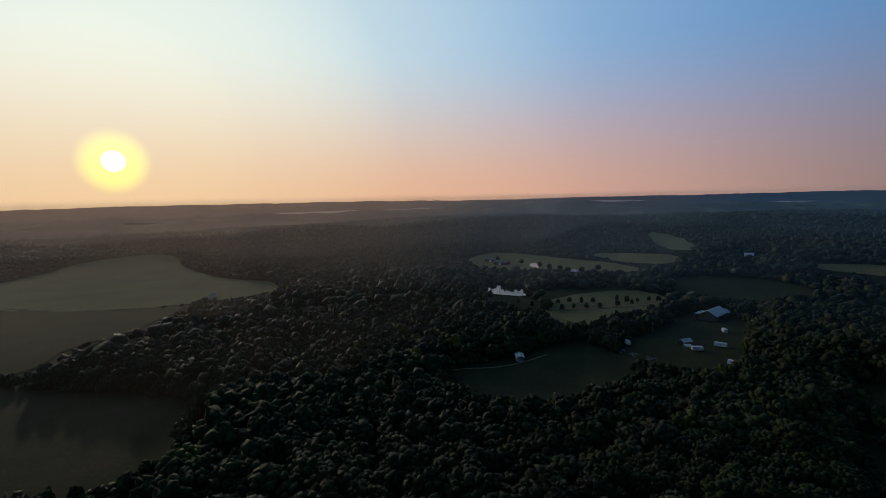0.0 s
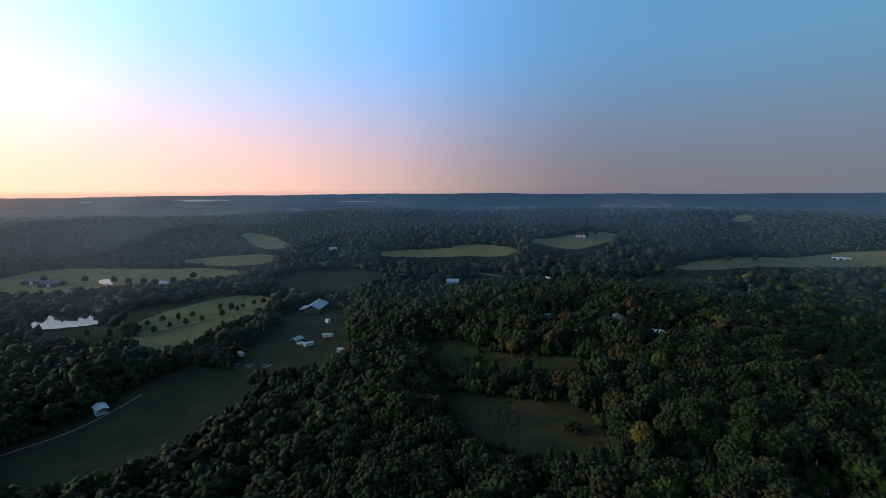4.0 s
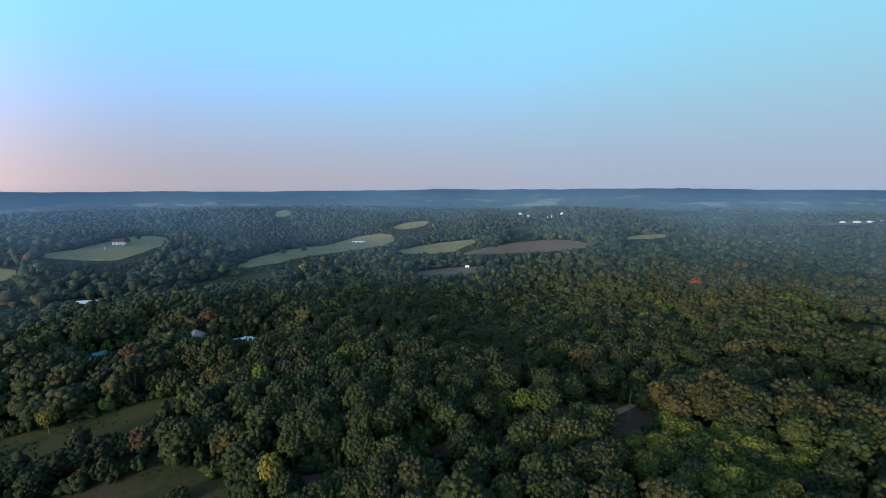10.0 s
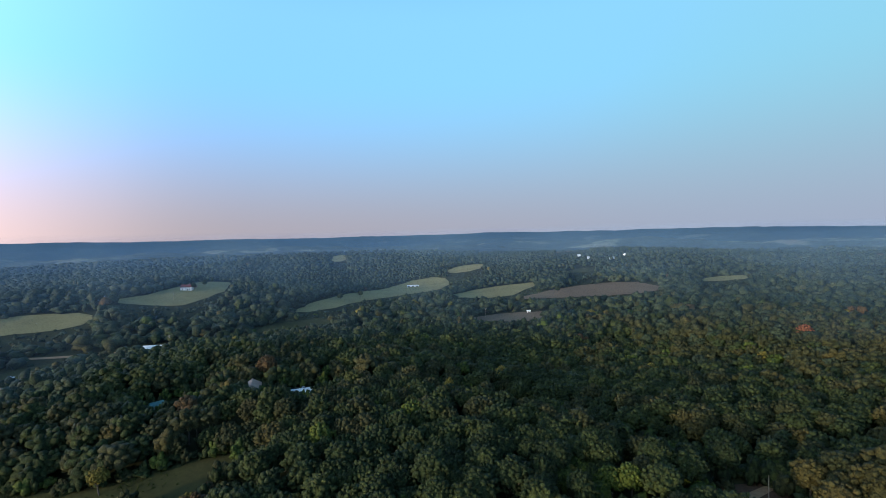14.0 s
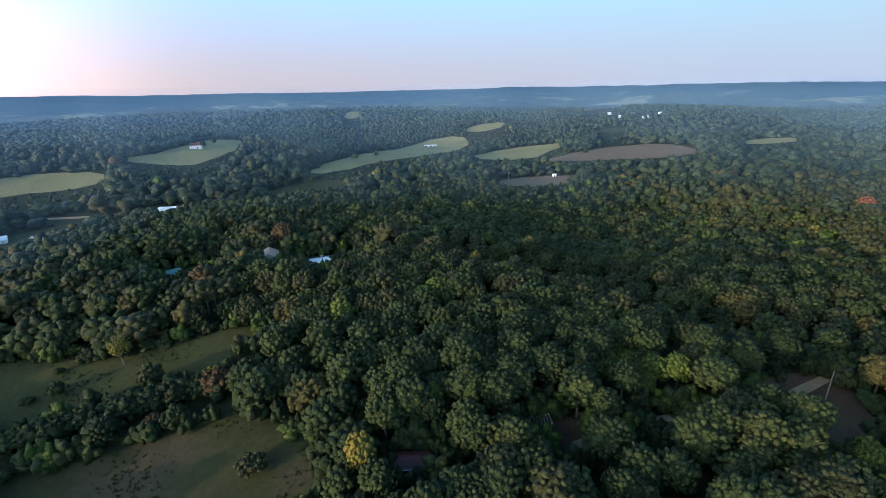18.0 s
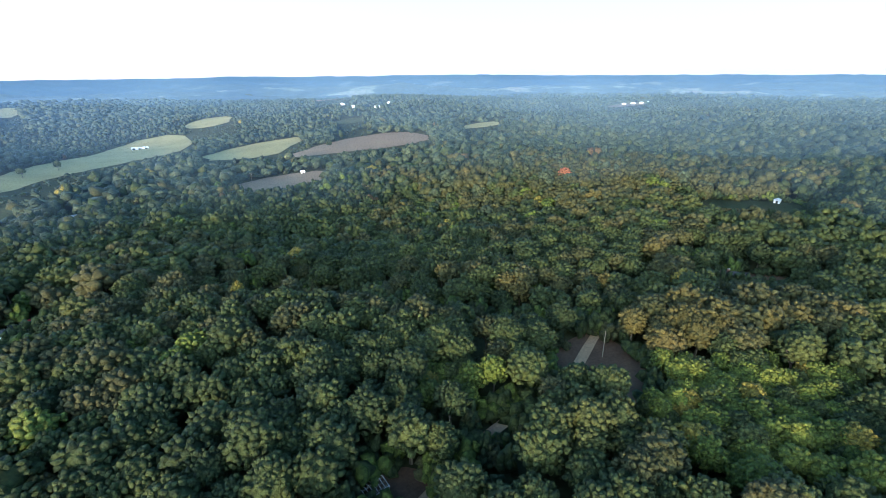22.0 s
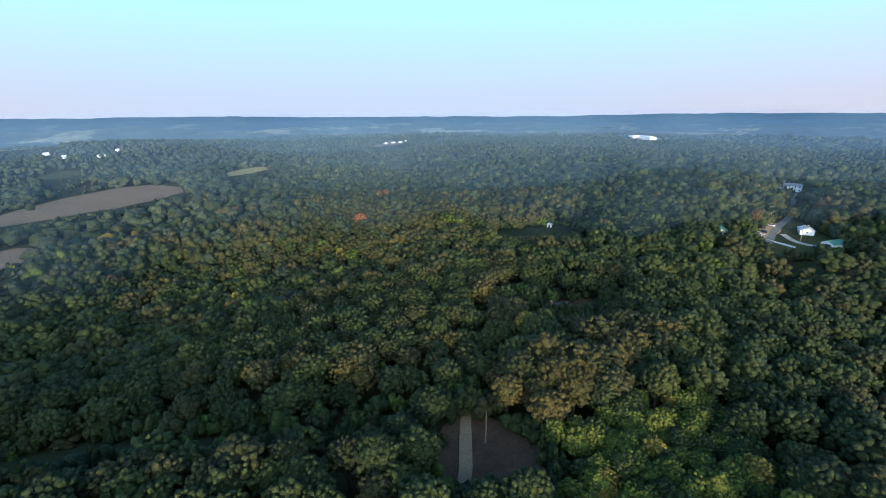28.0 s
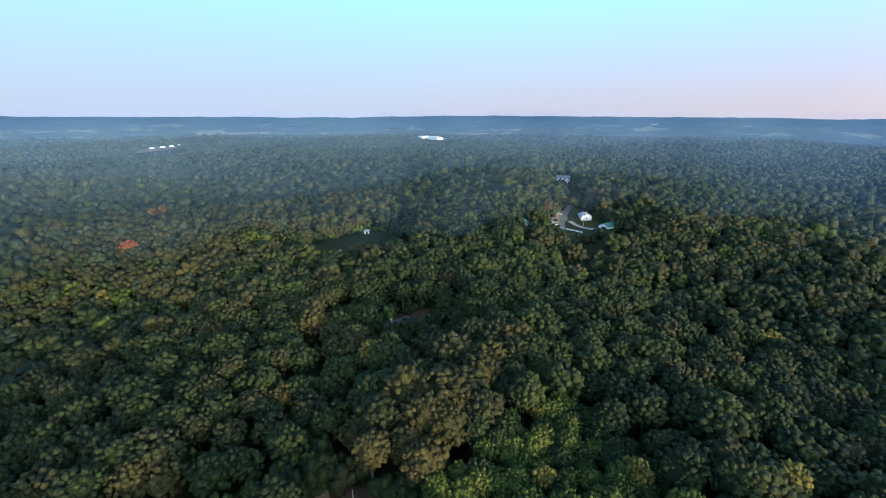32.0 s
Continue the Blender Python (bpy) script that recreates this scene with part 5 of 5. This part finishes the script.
CLUMPS = [clump(np.random.default_rng(500 + i)) for i in range(8)]
FARTHER = [farther_crown(np.random.default_rng(300 + i)) for i in range(8)]
for name, shapes, space, lo, hi, grow in (("distant_forest", FAR, 9.2, 390, 720, 0.85), ("far_woods", FARTHER, 11.5, 720, 1180, 0.98), ("farthest_woods", CLUMPS, 17.0, 1180, 1700, 0.85)):
    fx, fy = scattered(space, lo, hi, jitter=0.6)
    ok, low = wooded(fx, fy, 2.5, True)
    ok |= low
    fx, fy, low = fx[ok], fy[ok], low[ok]
    fs = np.stack([rng.uniform(0.75, 1.6, len(fx)), rng.uniform(0.7, 1.35, len(fx))], -1) * grow * np.where(low, 0.4, 1.0)[:, None]
    far_sort = species(fx, fy, rng)
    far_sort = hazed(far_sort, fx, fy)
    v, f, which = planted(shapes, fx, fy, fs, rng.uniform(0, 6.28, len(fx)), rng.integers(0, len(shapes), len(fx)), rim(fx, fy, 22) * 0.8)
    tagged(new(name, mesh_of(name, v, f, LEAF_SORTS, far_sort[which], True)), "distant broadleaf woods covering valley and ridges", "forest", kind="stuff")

# undergrowth along the wood's edges and scattered shrubs
def shrub(g):
    return crown(g, 7, CAP4, 0, 0, SMALL_BALL, wide=1.7, tall=1.6, up=1.2, low=1.3, size=0.66)

SHRUBS = [shrub(np.random.default_rng(120 + i)) for i in range(6)]
ux, uy = [], []
for loop in OPEN:
    for (x0, y0), (x1, y1) in zip(loop, loop[1:] + loop[:1]):
        if math.hypot((x0 + x1) / 2, (y0 + y1) / 2 - 80) > 420:
            continue
        n = max(1, int(math.hypot(x1 - x0, y1 - y0) / 2.4))
        for i in range(n):
            t = (i + rng.random()) / n
            ux.append(x0 + (x1 - x0) * t + rng.normal(0, 1.3)), uy.append(y0 + (y1 - y0) * t + rng.normal(0, 1.3))
sx, sy = scattered(10.0, 0, 150)
ux, uy = np.r_[ux, sx + 3], np.r_[uy, sy + 45 + 2]
ok = np.ones(len(ux), bool)
for loop in OPEN:
    ok &= ~(inside(loop, ux, uy) & (edge_gap(loop, ux, uy) > 1.6))
ux, uy = ux[ok], uy[ok]
us = np.stack([rng.uniform(0.8, 1.9, len(ux)), rng.uniform(0.8, 2.3, len(ux))], -1)
v, f, which = planted(SHRUBS, ux, uy, us, rng.uniform(0, 6.28, len(ux)), rng.integers(0, len(SHRUBS), len(ux)))
tagged(new("undergrowth", mesh_of("undergrowth", v, f, LEAF_SORTS, rng.choice([0, 0, 0, 1, 4], len(ux))[which], True)), "leafy undergrowth filling the edges of the woods", "undergrowth", kind="stuff")

# ---- trees that stand on their own ----
def shrub_thing(x, y, wide, tall, sort, label, kind=0):
    root = new("shrub")
    root.matrix_world = Matrix.LocRotScale((x, y, ground_z(x, y) + 0.1), Euler((0, 0, x * 1.7)), (wide, wide, tall))
    me = shrub_meshes[sort][kind % len(SHRUBS)]
    new("crown", me).parent = root
    new("stem", stem_mesh).parent = root
    return tagged(root, label, "shrub", "field shrubs")

def fine_shrub(g):
    return crown(g, 34, CAP4, 7, 0.16, BALL, wide=2.0, tall=1.8, up=1.5, low=1.4)

shrub_meshes = [[mesh_of("shrub_crown", *fine_shrub(np.random.default_rng(150 + i)), [m], None, True) for i in range(len(SHRUBS))] for m in LEAF_SORTS]
stem_mesh = mesh_of("shrub_stem", *join(tube((0, 0, -0.5), (0.1, 0, 1.4), 0.09, 0.04, 5), tube((0, 0, 0.2), (0.7, 0.3, 1.5), 0.05, 0.02, 5), tube((0, 0, 0.2), (-0.6, -0.4, 1.4), 0.05, 0.02, 5)), [BARK])

for i, (x, y, w, h, s) in enumerate(((-174, 115, 1.2, 1.3, 0), (-179, 110, 0.9, 0.8, 0), (-183, 122, 0.7, 0.7, 0), (-179, 129, 1.4, 1.4, 1), (-152, 108, 2.0, 1.8, 0), (-155, 102, 2.2, 1.9, 0), (-143, 115, 2.4, 2.2, 0), (-147, 125, 1.9, 2.4, 1), (-135, 122, 2.3, 2.1, 1), (-148, 114, 2.1, 1.7, 0), (-130, 126, 1.8, 1.7, 0), (-129, 131, 1.5, 1.6, 2), (-161, 100, 2.0, 1.7, 0), (-120, 133, 1.6, 1.9, 2), (-96, 107, 1.6, 1.4, 1), (-107, 124, 1.5, 1.6, 0), (-139, 118, 2.2, 1.9, 0), (-125, 128, 2.0, 2.1, 3), (-158, 106, 1.8, 1.5, 0), (-165, 97, 1.9, 1.5, 0))):
    shrub_thing(x, y, w, h, s, ("dark green shrub in a rough hedge", "olive shrub in rough pasture", "yellowing shrub at the pasture edge", "russet shrub in the hedge line")[s], i)
for i, (x, y) in enumerate(((-390, -65), (-393, -53), (-399, -43), (-398, -32), (-404, -22), (-373, -47), (-377, -37), (-379, -26), (-369, -60), (-388, -90), (-378, -75), (-409, 8), (-412, 17), (-418, 27), (-418, 35), (-412, -1), (-386, -15), (-394, 0), (-401, 12))):
    shrub_thing(x, y, 0.75 + 0.15 * (i % 3), 1.3 + 0.2 * (i % 4), 0, "small round orchard tree beside the gravel lane", i)
single_tree(-166, 131, 2, 1, 0.75, 0.75, 1.0, "bright yellow tree alone in the pasture")
single_tree(-68, 109, 2, 3, 0.8, 1.1, 2.0, "tall yellow-leaved tree beside the red-roofed shed")
single_tree(-172, 226, 3, 2, 1.2, 1.15, 0.5, "rusty brown tree behind the tan house")
LEAF_SORTS.append(ORANGE)
crown_meshes.append([mesh_of("crown", v, f, [ORANGE], None, True) for v, f in NEAR_CROWNS])
single_tree(127, 360, 7, 4, 1.2, 1.2, 0.5, "orange-red tree glowing on the oak slope")
single_tree(303, 159, 1, 2, 0.85, 0.8, 0.4, "olive oak standing beside the hamlet road")
single_tree(282, 173, 3, 4, 0.95, 0.95, 1.4, "browning oak behind the gravel parking area")
single_tree(-59, 130, 4, 1, 0.7, 1.0, 0.7, "young bright green tree in a gap of the wood")
single_tree(-71, 224, 2, 4, 0.55, 1.12, 1.9, "small yellow tree rising out of the green canopy")
single_tree(-128, 137, 3, 0, 0.5, 0.45, 2.2, "russet shrubby tree at the pasture's wooded edge")
single_tree(-139, 120, 4, 5, 0.55, 0.5, 0.3, "yellow-green bushy tree in the hedge between pastures")
single_tree(-132, 112, 3, 3, 0.5, 0.42, 1.1, "brown-leaved bush in the hedge between pastures")
single_tree(61, 84, 3, 0, 0.9, 1.0, 0.9, "russet dying tree among green crowns")
single_tree(70, 88, 2, 5, 1.0, 1.1, 0.2, "large yellow-green tree among green crowns")
for x, y, k in ((-487, 500, 0), (-494, 526, 1), (-641, -138, 2), (-600, -104, 3), (-578, -87, 4), (-565, -72, 5), (-548, -60, 0), (-549, -43, 1), (-562, -24, 2), (-682, -186, 3), (-300, 600, 4), (-310, 560, 5), (-60, 660, 1), (-35, 665, 2)):
    single_tree(x, y, 0, k, 0.8, 0.85, x * 0.3, "dark green field tree standing alone")

def bare_tree(x, y):
    root = thing("dead_tree", x, y, 0, "bare grey dead tree at the pasture edge", "dead tree")
    part("trunk", rod((0, 0, -0.5), (0.3, 0.1, 4.5), 0.3, 8, 0.2), PALEWOOD, root)
    g = random.Random(4)
    for i in range(14):
        a, z = i * 2.4, 2.5 + 2.2 * g.random()
        p = Vector((0.2, 0.1, z))
        q = p + Vector((math.cos(a) * g.uniform(1.8, 3.2), math.sin(a) * g.uniform(1.8, 3.2), g.uniform(2.2, 4.4)))
        br_ = part("branch", rod(p, q, 0.11, 5, 0.03), PALEWOOD, root)
        for k in range(3):
            m_ = p.lerp(q, 0.45 + 0.18 * k)
            part("twig", rod(m_, m_ + Vector((g.uniform(-1.2, 1.2), g.uniform(-1.2, 1.2), g.uniform(0.5, 1.3))), 0.04, 4, 0.015), PALEWOOD, br_)

bare_tree(-195, 129.5)

# tussocks in the near pastures
def tussock(g):
    n = 14
    a = g.uniform(0, 6.28, n)
    at = np.stack([np.cos(a), np.sin(a), 0 * a], -1) * g.uniform(0, 0.5, (n, 1))
    tip = at * 1.8 + np.stack([0 * a, 0 * a, g.uniform(0.3, 0.7, n)], -1)
    side = np.stack([-np.sin(a), np.cos(a), 0 * a], -1) * 0.12
    v = np.stack([at - side, at + side, tip], 1).reshape(-1, 3)
    return v, np.arange(n * 3).reshape(n, 3)

TUSSOCKS = [tussock(np.random.default_rng(200 + i)) for i in range(5)]
gx_, gy_ = rng.uniform(-215, -70, 9000), rng.uniform(72, 165, 9000)
patch = np.sin(gx_ / 7) + np.sin(gy_ / 5 + gx_ / 11) + rng.normal(0, 0.6, 9000)
keep = np.zeros(9000, bool)
for loop in OPEN:
    lx = sum(p[0] for p in loop) / len(loop)
    ly = sum(p[1] for p in loop) / len(loop)
    if -190 < lx < -80 and 80 < ly < 160:
        keep |= inside(loop, gx_, gy_)
keep &= patch > 0.9
gx_, gy_ = gx_[keep], gy_[keep]
gs = np.stack([rng.uniform(0.4, 1.0, len(gx_)), rng.uniform(0.4, 0.9, len(gx_))], -1)
v, f, which = planted(TUSSOCKS, gx_, gy_, gs, rng.uniform(0, 6.28, len(gx_)), rng.integers(0, 5, len(gx_)))
tagged(new("grass", mesh_of("grass", v + (0, 0, 0.25), f, [LUSH])), "tussocks of long dull grass in the pastures", "grass", kind="stuff")

# ---- morning mist and a thread of smoke ----
# morning mist filling the lowest hollows far off, a level sheet that the hills stand out of
def mist_material():
    m, nt, b = material("glowing_mist")
    b.inputs["Base Color"].default_value = (0.8, 0.82, 0.86, 1)
    b.inputs["Roughness"].default_value = 1
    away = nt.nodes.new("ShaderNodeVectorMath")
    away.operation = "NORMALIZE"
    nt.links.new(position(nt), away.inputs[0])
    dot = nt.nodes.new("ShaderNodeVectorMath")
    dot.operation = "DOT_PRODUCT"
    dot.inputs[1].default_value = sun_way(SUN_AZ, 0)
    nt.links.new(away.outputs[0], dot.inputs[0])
    # sunlight on the mist painted as emission, warm sunward and bluer away
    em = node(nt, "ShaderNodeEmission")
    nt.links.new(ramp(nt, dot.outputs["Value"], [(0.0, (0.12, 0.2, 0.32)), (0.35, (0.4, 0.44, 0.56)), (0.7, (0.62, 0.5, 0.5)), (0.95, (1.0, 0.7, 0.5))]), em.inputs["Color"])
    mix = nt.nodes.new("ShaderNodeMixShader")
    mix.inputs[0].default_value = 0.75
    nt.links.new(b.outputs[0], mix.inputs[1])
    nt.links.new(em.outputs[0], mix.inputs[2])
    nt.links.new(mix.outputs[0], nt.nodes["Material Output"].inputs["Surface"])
    return m

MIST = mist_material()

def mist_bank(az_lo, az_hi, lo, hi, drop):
    rr, aa = np.linspace(lo, hi, 40), np.radians(np.linspace(az_lo, az_hi, 90))
    mx, my = rr[:, None] * np.sin(aa), rr[:, None] * np.cos(aa)
    mz = 13 + 58 * smooth(2200, 4700, rr)[:, None] ** 1.3 - drop + 3 * np.sin(mx / 230) * np.cos(my / 310)
    i, j = np.meshgrid(np.arange(39), np.arange(89), indexing="ij")
    f = np.stack([i * 90 + j, (i + 1) * 90 + j, (i + 1) * 90 + j + 1, i * 90 + j + 1], -1).reshape(-1, 4)[:, ::-1]
    v = np.stack([mx, my, mz], -1).reshape(-1, 3)
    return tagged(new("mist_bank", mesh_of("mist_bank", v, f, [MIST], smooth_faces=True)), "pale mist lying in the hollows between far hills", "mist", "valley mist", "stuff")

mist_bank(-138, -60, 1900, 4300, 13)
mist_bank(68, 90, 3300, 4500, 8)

# see-through rings added over the woods in place of air haze, one behind another
def veil_material(base, most, top, near):
    m, nt, b = material("painted_haze")
    nt.nodes.remove(b)
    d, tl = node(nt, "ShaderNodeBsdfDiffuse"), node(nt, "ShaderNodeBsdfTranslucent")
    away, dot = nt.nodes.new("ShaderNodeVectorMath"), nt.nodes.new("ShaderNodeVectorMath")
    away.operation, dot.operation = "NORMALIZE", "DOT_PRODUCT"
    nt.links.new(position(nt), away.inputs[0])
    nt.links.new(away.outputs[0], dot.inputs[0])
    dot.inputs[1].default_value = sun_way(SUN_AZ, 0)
    # sun-warmed and blue haze tones painted into the ring by direction
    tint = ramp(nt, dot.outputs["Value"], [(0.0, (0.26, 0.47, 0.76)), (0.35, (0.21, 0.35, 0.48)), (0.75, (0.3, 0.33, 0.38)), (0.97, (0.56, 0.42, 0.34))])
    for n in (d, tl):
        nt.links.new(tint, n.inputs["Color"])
    tr = nt.nodes.new("ShaderNodeBsdfTransparent")
    body, mix = nt.nodes.new("ShaderNodeMixShader"), nt.nodes.new("ShaderNodeMixShader")
    nt.links.new(d.outputs[0], body.inputs[1])
    nt.links.new(tl.outputs[0], body.inputs[2])
    xyz = nt.nodes.new("ShaderNodeSeparateXYZ")
    nt.links.new(position(nt), xyz.inputs[0])
    # towards the sun the land lies lower, and the haze with it
    sunk_z = node(nt, "ShaderNodeMath")
    sunk_z.operation = "ADD"
    nt.links.new(xyz.outputs["Z"], sunk_z.inputs[0])
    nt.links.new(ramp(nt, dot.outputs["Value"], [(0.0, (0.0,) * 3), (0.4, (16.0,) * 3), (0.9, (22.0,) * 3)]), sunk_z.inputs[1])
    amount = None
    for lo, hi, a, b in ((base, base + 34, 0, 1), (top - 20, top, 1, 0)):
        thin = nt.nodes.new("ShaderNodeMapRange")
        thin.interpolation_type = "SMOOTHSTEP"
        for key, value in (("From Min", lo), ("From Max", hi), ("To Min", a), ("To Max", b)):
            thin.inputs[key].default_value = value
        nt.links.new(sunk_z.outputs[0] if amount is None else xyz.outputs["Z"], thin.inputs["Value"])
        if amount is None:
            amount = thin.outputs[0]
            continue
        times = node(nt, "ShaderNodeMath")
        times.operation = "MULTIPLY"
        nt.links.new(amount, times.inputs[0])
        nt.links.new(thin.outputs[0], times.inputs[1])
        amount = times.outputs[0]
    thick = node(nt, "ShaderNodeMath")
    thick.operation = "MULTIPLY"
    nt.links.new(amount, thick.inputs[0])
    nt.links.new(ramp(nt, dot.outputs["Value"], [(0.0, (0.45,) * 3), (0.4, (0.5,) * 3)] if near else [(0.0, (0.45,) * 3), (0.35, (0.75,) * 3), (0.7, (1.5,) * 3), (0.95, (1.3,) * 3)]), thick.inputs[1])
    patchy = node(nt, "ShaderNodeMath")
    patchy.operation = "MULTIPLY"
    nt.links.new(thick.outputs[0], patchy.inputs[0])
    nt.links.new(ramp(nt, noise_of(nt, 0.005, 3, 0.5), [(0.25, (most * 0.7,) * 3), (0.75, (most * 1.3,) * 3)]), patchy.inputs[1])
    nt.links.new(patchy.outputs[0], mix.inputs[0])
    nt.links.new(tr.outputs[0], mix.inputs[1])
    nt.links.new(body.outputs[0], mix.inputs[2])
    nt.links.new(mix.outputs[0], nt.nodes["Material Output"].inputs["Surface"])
    return m

def haze_ring(radius, k, base, most, top):
    a = np.linspace(0, 2 * np.pi, 160, endpoint=False)
    r = radius * (1 + 0.09 * np.sin(a * 5 + k) + 0.05 * np.sin(a * 11 + 2 * k) + 0.03 * np.sin(a * 23 + k))
    x, y = r * np.sin(a), 80 + r * np.cos(a)
    levels = (-25, 10, 35, 60, top + 1)
    v = np.concatenate([np.stack([x, y, np.full(160, z)], -1) for z in levels])
    i = np.arange(160)
    j = (i + 1) % 160
    f = np.concatenate([np.stack([q * 160 + i, q * 160 + j, (q + 1) * 160 + j, (q + 1) * 160 + i], -1) for q in range(len(levels) - 1)])
    return tagged(new("haze_ring", mesh_of("haze_ring", v, f, [veil_material(base, most, top, radius < 400)], smooth_faces=True)), "see-through ring standing in for blue air haze over the woods", "haze", "haze layers", "stuff")

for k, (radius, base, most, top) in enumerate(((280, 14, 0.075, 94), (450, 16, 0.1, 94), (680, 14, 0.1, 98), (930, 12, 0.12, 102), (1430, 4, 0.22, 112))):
    haze_ring(radius, k, base, most, top)
